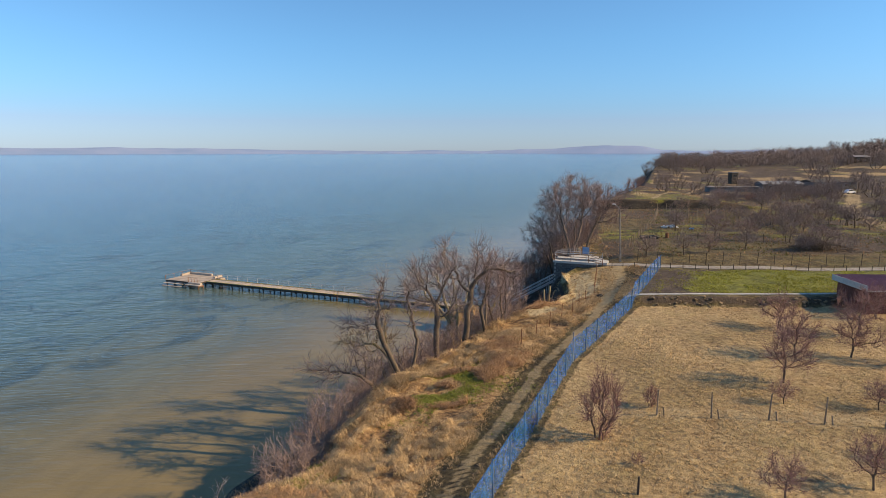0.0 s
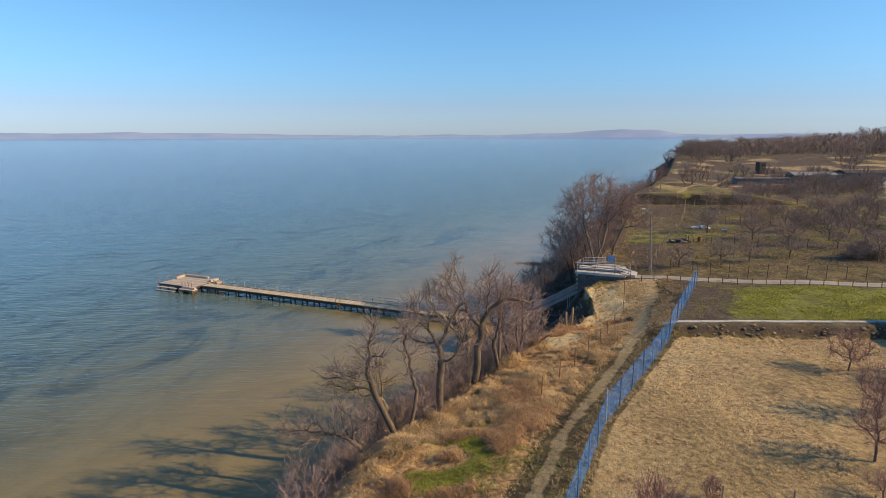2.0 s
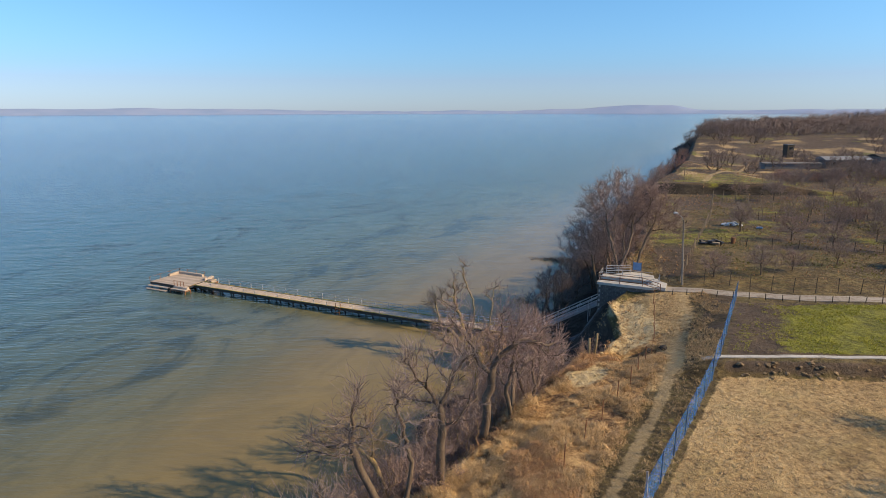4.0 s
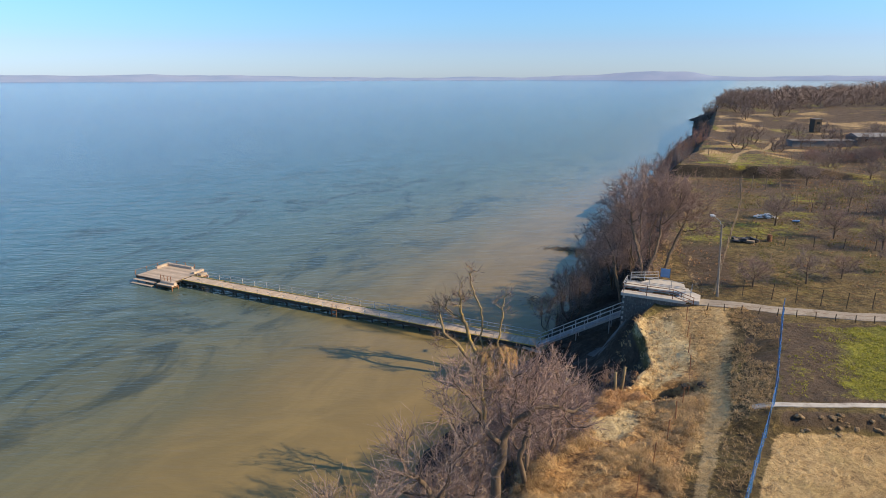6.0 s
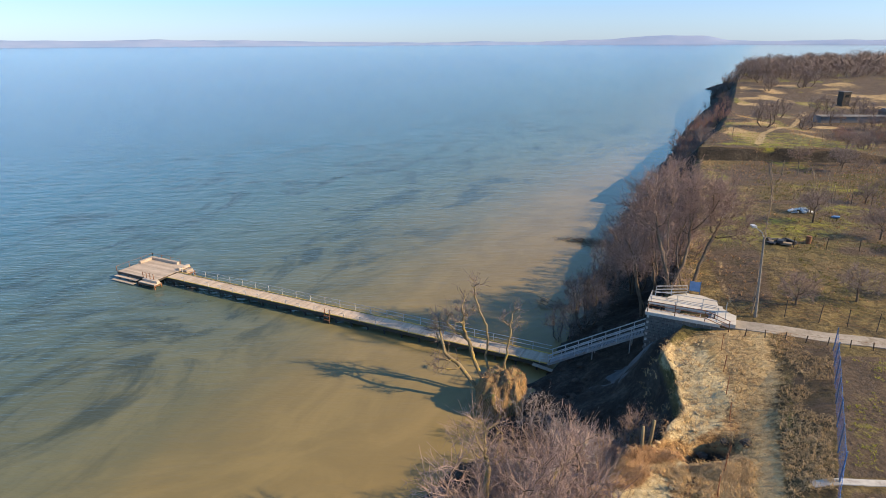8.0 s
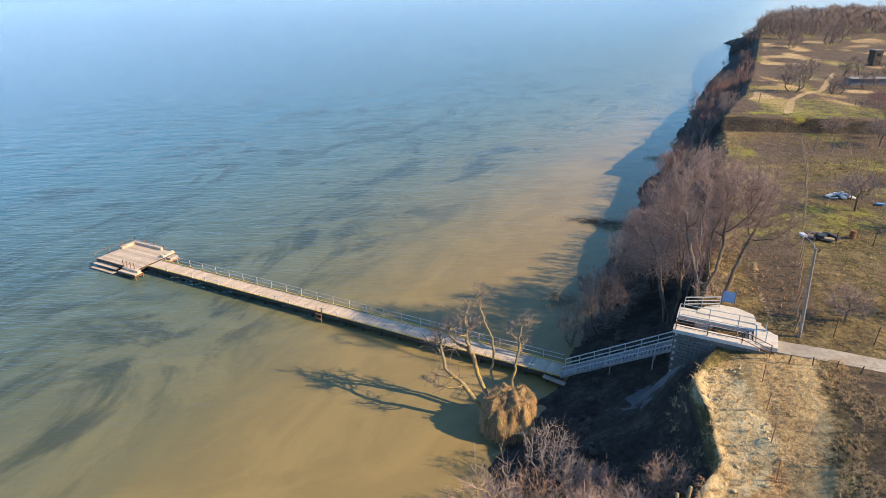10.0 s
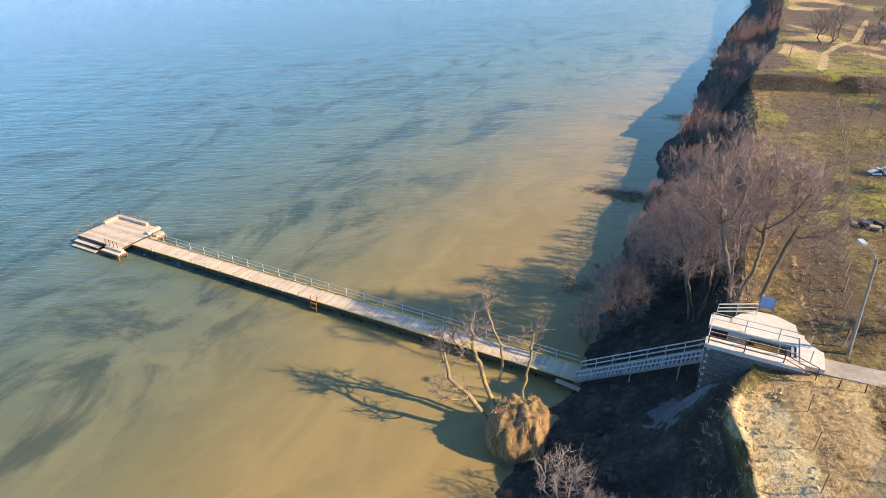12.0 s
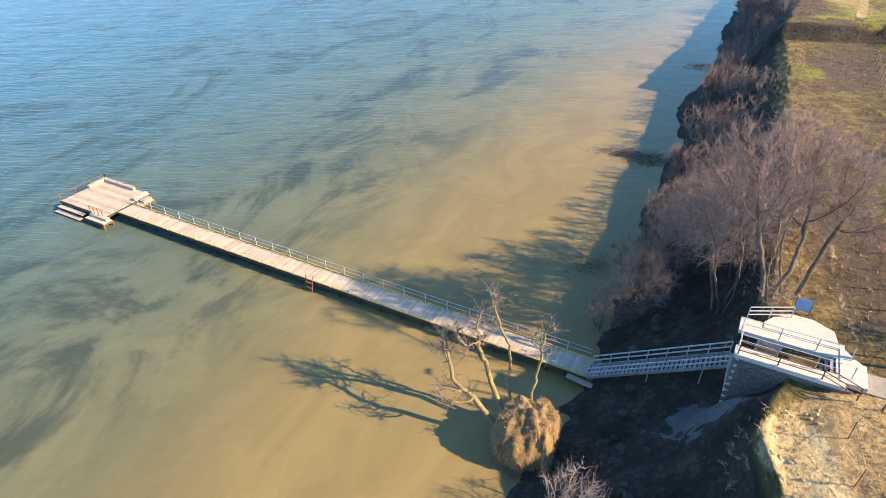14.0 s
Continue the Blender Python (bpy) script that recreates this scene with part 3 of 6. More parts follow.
def make_far_shore():
    """The land across the lake, low, with the haze put into its colour."""
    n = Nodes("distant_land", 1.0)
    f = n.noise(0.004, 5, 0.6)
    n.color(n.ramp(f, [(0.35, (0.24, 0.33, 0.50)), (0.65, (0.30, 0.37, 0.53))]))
    az = np.radians(np.linspace(-62, 34, 240))
    verts, faces = [], []
    for k, a in enumerate(az):
        deg = math.degrees(a)
        dist = 4420 + 270 * float(smooth(-30, 10, deg))
        h = 44 - 22 * float(smooth(-26, -8, deg)) + 6 * float(vnoise(deg, 0, 4, 51)) + 3 * float(vnoise(deg, 0, 1.1, 52))
        h += 15 * float(smooth(4, 9.5, deg)) + 24 * float(smooth(9, 13.4, deg)) - 34 * float(smooth(17.2, 20, deg))
        h = max(h, 12)
        for r, z in ((dist, -1), (dist + 15, 3), (dist + 140, h * 0.7), (dist + 240, h)):
            verts.append((r * math.sin(a), r * math.cos(a), z))
        if k:
            b = 4 * (k - 1)
            faces += [(b + j, b + 4 + j, b + 5 + j, b + 1 + j) for j in range(3)]
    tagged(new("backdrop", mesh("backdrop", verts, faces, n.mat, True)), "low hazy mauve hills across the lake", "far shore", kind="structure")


make_far_shore()

# ---- pier, in its own axes: x out over the lake, y towards the south side ----
PIER = pose(8.55, 93.4, 0, 0, 0, 158.3)
DECK_Z = 1.75


def on_pier(x, y, z):
    return PIER @ Vector((x, y, z))


def make_pier():
    pier = thing("pier", "long narrow timber pier with pale boards on dark piles", "pier", m=PIER)
    rnd = random.Random(3)
    plank = Build().box((-0.092, -1.1, -0.05), (0.092, 1.1, 0), bevel=0.012).done("plank", deck_wood)
    for k in range(288):
        hang("plank", plank, pier, m=pose(0.1 + k * 0.2, -1.1 + rnd.uniform(-0.03, 0.03), DECK_Z + rnd.uniform(-0.008, 0.008), 0, 0, rnd.uniform(-0.5, 0.5)))
    for y in (0.03, -2.23):
        kerb = Build().box((0.05, -0.06, 0.002), (4.74, 0.06, 0.09)).done("kerb", yellow_paint)
        for k in range(12):
            hang("kerb", kerb, pier, "yellow painted edge kerb", pose(k * 4.8, y, DECK_Z))
    for y in (-0.25, -1.1, -1.95):
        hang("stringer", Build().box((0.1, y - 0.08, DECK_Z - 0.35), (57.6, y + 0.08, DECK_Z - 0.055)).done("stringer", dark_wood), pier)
    # dark side boards, also added to fill in the shade below the deck
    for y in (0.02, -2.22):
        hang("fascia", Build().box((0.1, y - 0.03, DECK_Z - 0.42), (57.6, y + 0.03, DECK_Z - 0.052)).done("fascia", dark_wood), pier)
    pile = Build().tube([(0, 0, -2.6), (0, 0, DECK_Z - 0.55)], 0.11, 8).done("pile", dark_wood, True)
    cap = Build().box((-0.1, -1.2, -0.18), (0.1, 1.2, 0)).done("cross_beam", dark_wood)
    for k in range(24):
        x = 1.2 + k * 2.4
        hang("cross_beam", cap, pier, m=pose(x, -1.1, DECK_Z - 0.352))
        for y in (-0.15, -2.05):
            hang("pile", pile, pier, m=pose(x, y, 0, rnd.uniform(-2, 2), rnd.uniform(-2, 2)))
    post = Build().box((-0.03, -0.03, 0), (0.03, 0.03, 1.0)).done("rail_post", white_steel)
    rail = Build()
    for z in (0.98, 0.52):
        rail.tube([(0.2, -2.32, DECK_Z + z), (57.2, -2.32, DECK_Z + z)], 0.028, 6)
    hang("handrail", rail.done("handrail", white_steel), pier)
    stub = Build().box((-0.03, -0.03, 0), (0.03, 0.03, 0.62)).box((-0.5, -0.02, 0.60), (0.02, 0.02, 0.64)).done("rail_stub", white_steel)
    for k in range(25):
        if k:
            hang("rail_post", post, pier, m=pose(k * 2.37, -2.32, DECK_Z, 0, 0, 0))
        if k % 2 or rnd.random() < 0.7:
            hang("rail_stub", stub, pier, m=pose(0.8 + k * 2.3, 0.11, DECK_Z, rnd.uniform(-6, 6), rnd.uniform(-5, 5), rnd.choice((0, 0, 180))))
    ladder = Build()
    for s in (-0.4, 0.4):
        ladder.beam((28.6 + s, 0.15, DECK_Z + 0.7), (28.6 + s, 0.75, -0.6), 0.07, 0.07)
    for k in range(6):
        f = k / 6 + 0.28
        ladder.beam((28.2, 0.15 + 0.6 * f, DECK_Z + 0.7 - 3.05 * f), (29.0, 0.15 + 0.6 * f, DECK_Z + 0.7 - 3.05 * f), 0.2, 0.05)
    hang("ladder", ladder.done("ladder", rust_steel), pier, "rusty steel bathing ladder")
    # platform at the head
    x0, x1, y0, y1 = 58.0, 66.3, -4.9, 1.5
    board = Build().box((0, -0.145, -0.05), (x1 - x0, 0.145, 0), bevel=0.01).done("plank", deck_wood)
    n = int((y1 - y0) / 0.3)
    for k in range(n):
        hang("plank", board, pier, m=pose(x0, y0 + 0.15 + k * 0.3, DECK_Z + 0.02 + rnd.uniform(-0.006, 0.006)))
    hang("platform_frame", Build().box((x0, y0, DECK_Z - 0.32), (x1, y1, DECK_Z - 0.04)).done("platform_frame", dark_wood), pier)
    kerb = Build()
    kerb.box((x0 + 2.4, y0 - 0.02, DECK_Z + 0.03), (x1 + 0.05, y0 + 0.45, DECK_Z + 0.40))
    kerb.box((x1 - 0.42, y0 + 0.46, DECK_Z + 0.03), (x1 + 0.05, y0 + 2.6, DECK_Z + 0.38))
    kerb.box((x0 - 0.1, y0 + 0.2, DECK_Z + 0.03), (x0 + 0.4, y0 + 2.2, DECK_Z + 0.40))
    hang("bench", kerb.done("bench", deck_wood), pier, "low boxed benches of pale boards")
    for k, (z, w) in enumerate(((DECK_Z - 0.45, 0.6), (DECK_Z - 0.85, 1.15))):
        st = Build()
        st.box((x0 + 3.6, y1 + w - 0.56, z - 0.08), (x1, y1 + w, z))
        hang("bathing_step", st.done("bathing_step", deck_wood), pier)
    for lo, hi in (((x0 - 0.7, y1 - 0.25), (x0 + 2.6, y1 + 0.9)), ((x0 - 1.1, y0 + 0.4), (x0 - 0.08, y0 + 2.3))):
        st = Build().box((lo[0], lo[1], DECK_Z - 0.42), (hi[0], hi[1], DECK_Z - 0.30)).box((lo[0] + 0.1, lo[1] + 0.1, DECK_Z - 0.29), (hi[0] - 0.2, hi[1] - 0.55, DECK_Z + 0.015))
        hang("side_step", st.done("side_step", deck_wood), pier)
        fr = Build()
        for z in (DECK_Z - 0.55, 0.55):
            fr.beam((lo[0], lo[1], z), (hi[0], lo[1], z), 0.1, 0.14)
            fr.beam((lo[0], hi[1], z), (hi[0], hi[1], z), 0.1, 0.14)
            fr.beam((lo[0], lo[1], z), (lo[0], hi[1], z), 0.1, 0.14)
        for x in (lo[0], hi[0]):
            for y in (lo[1], hi[1]):
                fr.beam((x, y, -2.4), (x, y, DECK_Z - 0.4), 0.14, 0.14)
        hang("step_frame", fr.done("step_frame", rust_steel), pier, "rusty steel frame under the side step")
    for x in np.linspace(x0 + 0.4, x1 - 0.2, 5):
        for y in np.linspace(y0 + 0.2, y1 - 0.1, 4):
            hang("pile", pile, pier, m=pose(x, y, 0.2))
    rp = Build().beam((0, 0, 0), (0, 0, 0.85), 0.07, 0.07).done("rusty_post", rust_steel)
    for a, c in (((x1, y1), (x1, y0)), ((x1, y0), (x0 + 2.2, y0)), ((x0 + 0.4, y1), (x0 + 2.6, y1))):
        bar = Build().tube([(a[0], a[1], DECK_Z + 0.84), (c[0], c[1], DECK_Z + 0.84)], 0.022, 5)
        hang("rusty_rail", bar.done("rusty_rail", rust_steel), pier, "rusty thin pipe rail")
        for f in np.linspace(0, 1, 4):
            hang("rusty_post", rp, pier, m=pose(a[0] + (c[0] - a[0]) * f, a[1] + (c[1] - a[1]) * f, DECK_Z + 0.03))
    hang("foot_slab", Build().beam((-0.7, 0.35, DECK_Z - 0.5), (1.5, 0.35, DECK_Z - 0.22), 0.55, 0.08).done("foot_slab", deck_wood), pier, "tilted boards at the pier's foot")


make_pier()

LAND_Z = 10.9


def make_stairs():
    st = thing("outdoor_stairs", "grey steel stairs leading from the pier up the bank", "stairs", m=PIER)
    # lower flight, then a landing, then the upper flight in the slab's opening
    runs = [((-0.1, DECK_Z + 0.05), (-9.6, 7.55), -1.5, 0.0, 31), ((-10.9, 7.55), (-15.3, LAND_Z), 0.08, 1.5, 18)]
    for (xa, za), (xb, zb), ya, yb, n in runs:
        tread = Build().box((-0.10, ya, -0.04), (0.10, yb, 0)).done("tread", grey_steel)
        for k in range(n):
            f = (k + 0.5) / n
            hang("tread", tread, st, m=pose(xa + (xb - xa) * f, 0, za + (zb - za) * f))
        for y in (ya - 0.03, yb + 0.03):
            hang("stringer", Build().beam((xa, y, za - 0.08), (xb, y, zb - 0.08), 0.06, 0.26).done("stringer", grey_steel), st)
    hang("landing_plate", Build().box((-10.95, -1.5, 7.45), (-9.62, 1.5, 7.54)).done("landing_plate", concrete), st)
    (xa, za), (xb, zb), ya, yb, n = runs[0]
    for y in (ya - 0.06, yb + 0.06):
        r = Build()
        for h in (0.98, 0.5):
            r.beam((xa, y, za + h), (xb, y, zb + h), 0.07, 0.09)
        hang("handrail", r.done("handrail", white_steel), st)
        post = Build().box((-0.035, -0.035, -0.1), (0.035, 0.035, 0.98)).done("rail_post", white_steel)
        for k in range(8):
            f = k / 7
            hang("rail_post", post, st, m=pose(xa + (xb - xa) * f, y, za + (zb - za) * f))
    for x in (-4.6, -8.2):
        z = DECK_Z + (x / -9.6) * 5.8
        w = on_pier(x, 0, 0)
        leg = Build()
        for y in (-1.4, -0.1):
            leg.beam((x, y, at_ground(w.x, w.y) - 0.6), (x, y, z - 0.12), 0.1, 0.1)
        hang("support", leg.done("support", grey_steel), st)


make_stairs()


def make_landing():
    ld = thing("landing", "pale concrete landing with a stair opening on a block retaining wall", "landing", m=PIER)
    slab = Build()
    slab.box((-15.9, 1.6, LAND_Z - 0.28), (-9.55, 2.65, LAND_Z), bevel=0.03)
    slab.box((-15.9, -1.6, LAND_Z - 0.28), (-9.55, -0.02, LAND_Z), bevel=0.03)
    slab.box((-17.1, -0.02, LAND_Z - 0.28), (-15.4, 1.6, LAND_Z - 0.002))
    hang("slab", slab.done("slab", pale_concrete), ld)
    rim = [(-11.0, -1.0), (-11.0, -1.62), (-11.6, -2.6), (-12.6, -3.4), (-14.0, -3.4), (-15.3, -2.7), (-15.5, -1.6), (-16.4, -0.4), (-17.1, 0.2), (-17.1, 2.2), (-15.6, 2.2), (-15.6, -1.0)]
    k = len(rim)
    v = [(x, y, z) for z in (LAND_Z - 0.3, LAND_Z + 0.05) for x, y in rim]
    hang("apron", mesh("apron", v, [tuple(range(k)), tuple(range(2 * k - 1, k - 1, -1))] + [(j, k + j, k + (j + 1) % k, (j + 1) % k) for j in range(k)], pale_concrete), ld, "rough concrete apron behind the landing")
    wall = Build()
    wall.box((-15.6, 1.62, 2.0), (-9.75, 2.4, LAND_Z - 0.29))
    wall.box((-15.6, -1.5, 2.0), (-11.0, -0.05, LAND_Z - 0.29))
    wall.box((-11.0, -1.5, 2.0), (-9.8, 1.6, 7.44))
    hang("core_wall", wall.done("core_wall", concrete), ld)
    # courses of blocks on the faces towards the lake and the south
    blk = Build().box((0, 0, 0), (0.56, 0.09, 0.27), bevel=0.02).done("block", block_wall_mat)
    rnd = random.Random(5)
    for row in range(26):
        z = 3.6 + row * 0.29
        if z > LAND_Z - 0.5:
            break
        for k in range(12):
            x = -16.6 + k * 0.58 + (row % 2) * 0.29
            if x < -10.2:
                hang("block", blk, ld, m=pose(x, 2.405 + rnd.uniform(-0.01, 0.012), z))
        if z > 7.7:
            for k in range(2):
                hang("block", blk, ld, m=pose(-9.745 + rnd.uniform(-0.01, 0.012), 2.35 - k * 0.58 - (row % 2) * 0.1 + 0.0, z, 0, 0, -90))
    post = Build().box((-0.035, -0.035, 0), (0.035, 0.035, 1.05)).done("brown_post", rust_steel)
    xs = (-9.75, -12.1, -14.6)
    for x in xs:
        hang("brown_post", post, ld, m=pose(x, 2.5, LAND_Z))
    hang("brown_post", post, ld, m=pose(-16.6, 3.0, LAND_Z - 0.4))
    for h in (1.03, 0.68, 0.34):
        hang("brown_rail", Build().beam((-9.75, 2.5, LAND_Z + h), (-14.6, 2.5, LAND_Z + h), 0.05, 0.05).done("brown_rail", rust_steel), ld, "brown painted pipe rail")
        hang("brown_rail", Build().beam((-14.6, 2.5, LAND_Z + h), (-16.6, 3.0, LAND_Z - 0.4 + h), 0.05, 0.05).done("brown_rail", rust_steel), ld, "brown painted pipe rail")
    wp = Build().box((-0.03, -0.03, 0), (0.03, 0.03, 1.05)).done("white_post", white_steel)
    for y in (1.72, -0.12):
        wr = Build()
        for h in (1.03, 0.55):
            wr.tube([(-9.7, y, LAND_Z + h), (-15.4, y, LAND_Z + h)], 0.03, 6)
        hang("white_rail", wr.done("white_rail", white_steel), ld)
        for x in (-9.7, -12.0, -14.2, -16.2):
            hang("white_post", wp, ld, m=pose(x, y, LAND_Z))
    wr = Build()
    for h in (1.03, 0.7, 0.38):
        wr.beam((-9.7, 2.5, LAND_Z + h), (-9.7, -0.1, LAND_Z + h), 0.05, 0.05) if h > 0.5 else None
        wr.beam((-9.9, -1.5, LAND_Z + h), (-12.6, -2.9, LAND_Z + h), 0.06, 0.06)
    for f in (0, 0.5, 1):
        hang("white_post", wp, ld, m=pose(-9.9 - 2.7 * f, -1.5 - 1.4 * f, LAND_Z - 0.1))
    hang("end_rail", wr.done("end_rail", white_steel), ld)
    hang("blue_panel", Build().box((-13.7, -4.015, LAND_Z + 0.15), (-12.7, -3.985, LAND_Z + 1.15)).done("blue_panel", blue_tarp), ld, "blue mesh panel beside the landing")
    fr = Build()
    for x in (-13.7, -12.7):
        fr.beam((x, -4.0, LAND_Z - 0.4), (x, -4.0, LAND_Z + 1.3), 0.06, 0.06)
    hang("panel_frame", fr.done("panel_frame", blue_steel), ld)


make_landing()


def make_strip(name, pts, width, mat, label, category, lift=0.03, thick=0.25, step=0.7, kind="structure"):
    """A paved strip that follows the ground along the points."""
    pts = [Vector((p[0], p[1], 0)) for p in pts]
    line = []
    for a, b in zip(pts, pts[1:]):
        n = max(1, int((b - a).length / step))
        line += [a.lerp(b, k / n) for k in range(n)]
    line.append(pts[-1])
    v, f = [], []
    for k, p in enumerate(line):
        d = (line[min(k + 1, len(line) - 1)] - line[max(k - 1, 0)]).normalized()
        s = Vector((-d.y, d.x, 0))
        wob = 0.06 * float(vnoise(p.x, p.y, 1.3, 61))
        z = max(at_ground(p.x + s.x * o, p.y + s.y * o) for o in (-width / 2, 0, width / 2)) + lift
        for o, dz in ((-width / 2 + wob, -thick), (-width / 2 + wob, 0), (width / 2 + wob, 0), (width / 2 + wob, -thick)):
            v.append((p.x + s.x * o, p.y + s.y * o, z + dz))
        if k:
            b0 = 4 * (k - 1)
            f += [(b0 + j, b0 + 4 + j, b0 + 5 + j, b0 + 1 + j) for j in range(3)]
    return tagged(new(name, mesh(name, v, f, mat)), label, category, kind=kind)


ROAD = [(23.4, 86.3), (26.2, 85.0), (30.5, 83.3), (37, 81.9), (60, 80.3), (120, 78)]
make_strip("pavement", ROAD, 1.9, path_concrete, "cracked pale concrete footpath leading to the landing", "footpath")
make_strip("trim", [(20.2, 64.5), (23, 64.55), (34, 64.9), (46, 65.3)], 0.5, concrete, "narrow concrete edging strip beside the tilled plot", "edging", lift=0.06)


# ---- fences ----
def make_blue_fence():
    fence = thing("blue_fence", "blue netting fence on thin steel posts beside the trail", "fence")
    pts = []
    for (xa, ya), (xb, yb) in zip(FENCE, FENCE[1:]):
        n = max(1, round(math.hypot(xb - xa, yb - ya) / 2.9))
        pts += [(xa + (xb - xa) * k / n, ya + (yb - ya) * k / n) for k in range(n)]
    pts.append(FENCE[-1])
    rnd = random.Random(2)
    post = Build().tube([(0, 0, -0.3), (0, 0, 2.05)], 0.045, 6).done("fence_post", blue_steel)
    tall = Build().tube([(0, 0, -0.3), (0, 0, 2.35)], 0.06, 6).done("fence_post", grey_steel)
    for k, (x, y) in enumerate(pts):
        z = at_ground(x, y)
        hang("fence_post", tall if abs(y - 45.9) < 0.4 else post, fence, m=pose(x, y, z, rnd.uniform(-1.5, 1.5), rnd.uniform(-1.5, 1.5)))
        if k:
            px, py = pts[k - 1]
            v, f = [], []
            m = 7
            for i in range(m):
                s = i / (m - 1)
                gx, gy = px + (x - px) * s, py + (y - py) * s
                g = at_ground(gx, gy)
                sag = 0.05 * math.sin(math.pi * s) * rnd.uniform(0.4, 1.2)
                nx, ny = -(y - py), x - px
                ln = math.hypot(nx, ny)
                for j, h in enumerate((0.04, 0.65, 1.25, 1.9)):
                    off = rnd.uniform(-0.035, 0.035)
                    v.append((gx + nx / ln * off, gy + ny / ln * off, g + h - (sag if j == 3 else 0)))
                if i:
                    a = 4 * (i - 1)
                    f += [(a + j, a + 4 + j, a + 5 + j, a + 1 + j) for j in range(3)]
            hang("netting", mesh("netting", v, f, blue_net, True), fence)
    r = Build()
    for (xa, ya), (xb, yb) in zip(pts, pts[1:]):
        r.tube([(xa, ya, at_ground(xa, ya) + 1.92), (xb, yb, at_ground(xb, yb) + 1.92)], 0.022, 4)
    hang("top_rail", r.done("top_rail", blue_net), fence)


make_blue_fence()


def make_wire_fence(name, label, pts, spacing, height, radius, mat, wires, group, lean=3):
    fence = thing(name, label, "fence", group)
    rnd = random.Random(int(pts[0][0] * 10 + pts[0][1]))
    spots = []
    for (xa, ya), (xb, yb) in zip(pts, pts[1:]):
        n = max(1, round(math.hypot(xb - xa, yb - ya) / spacing))
        spots += [(xa + (xb - xa) * k / n, ya + (yb - ya) * k / n) for k in range(n)]
    spots.append(pts[-1])
    post = Build().tube([(0, 0, -0.3), (0, 0, height)], radius, 5).done("post", mat)
    for x, y in spots:
        hang("post", post, fence, m=pose(x, y, at_ground(x, y), rnd.uniform(-lean, lean), rnd.uniform(-lean, lean)))
    for w in wires:
        b = Build()
        for (xa, ya), (xb, yb) in zip(spots, spots[1:]):
            a, c = Vector((xa, ya, at_ground(xa, ya) + w * height)), Vector((xb, yb, at_ground(xb, yb) + w * height))
            b.tube([a, (a + c) / 2 - Vector((0, 0, 0.03)), c], 0.008, 3, cap=False)
        hang("wire", b.done("wire", rust_steel), fence)
    return fence


make_wire_fence("wire_fence", "thin rusty posts with sagging wire along the clay edge", [(7.2, 50), (14.0, 62), (17.6, 69), (18.9, 72.7), (21.4, 81.8)], 3.1, 1.5, 0.035, rust_steel, (0.6, 0.95), "old wire fences")
make_wire_fence("low_rail", "low dark posts with a rail beside the concrete footpath", [(24.0, 83.8), (28.2, 82.3), (36, 80.5), (60, 78.9)], 1.6, 0.7, 0.045, dark_wood, (0.5, 0.95), "footpath rails", 5)
make_wire_fence("garden_fence", "dark mesh fence of thin posts along the orchard", [(26.2, 88.2), (31, 86), (37, 83.8), (60, 82.4), (95, 81)], 2.2, 1.7, 0.04, dark_wood, (0.15, 0.4, 0.65, 0.95), "garden fences")
make_wire_fence("side_fence", "weathered dark fence dividing the orchard from the verge", [(26.2, 88.2), (31.6, 100), (37, 112), (42.6, 124), (47, 134), (54, 152)], 2.4, 1.5, 0.07, old_wood, (0.2, 0.5, 0.9), "garden fences", 6)
make_wire_fence("row_fence", "row of short dark stakes with wire in the orchard", [(38, 106.4), (48, 104.4), (62, 102)], 3.2, 1.3, 0.05, dark_wood, (0.6, 0.9), "garden fences", 5)
make_wire_fence("row_fence", "row of dark stakes with wire behind the orchard", [(50, 127.5), (64, 127), (84, 128)], 2.6, 1.5, 0.05, dark_wood, (0.6, 0.9), "garden fences", 5)
for k in range(7):
    y = 131 + k * 3.2
    make_wire_fence("vine_row", "row of bare vine stakes and wires on grass", [(53 + k * 1.3, y), (82 + k * 1.5, y + 1.5)], 2.3, 1.5, 0.05, old_wood, (0.5, 0.9), "vine rows", 6)


def make_street_lamp():
    z = at_ground(26.0, 87.4)
    lamp = thing("street_lamp", "slim weathered concrete lamp pole with a curved arm", "lamp post", m=pose(26.2, 87.3, z, -1, -3, 0))
    hang("pole", Build().box((-0.12, -0.10, -0.4), (0.12, 0.10, 0.3)).tube([(0, 0, 0), (0, 0, 7.6)], [0.13, 0.085], 8).done("pole", pole_concrete), lamp)
    hang("bracket", Build().tube([(0, 0, 7.3), (-0.1, 0.25, 7.9), (-0.5, 0.9, 8.25)], 0.035, 6).done("bracket", grey_steel), lamp)
    hang("lamp_head", Build().box((-0.72, 0.75, 8.2), (-0.36, 1.45, 8.36), bevel=0.06).done("lamp_head", white_steel), lamp, "pale street lamp head")
    hang("insulator", Build().tube([(0.12, 0, 7.3), (0.3, 0, 7.34), (0.3, 0, 7.52)], 0.05, 6).done("insulator", dark_wood), lamp)


make_street_lamp()


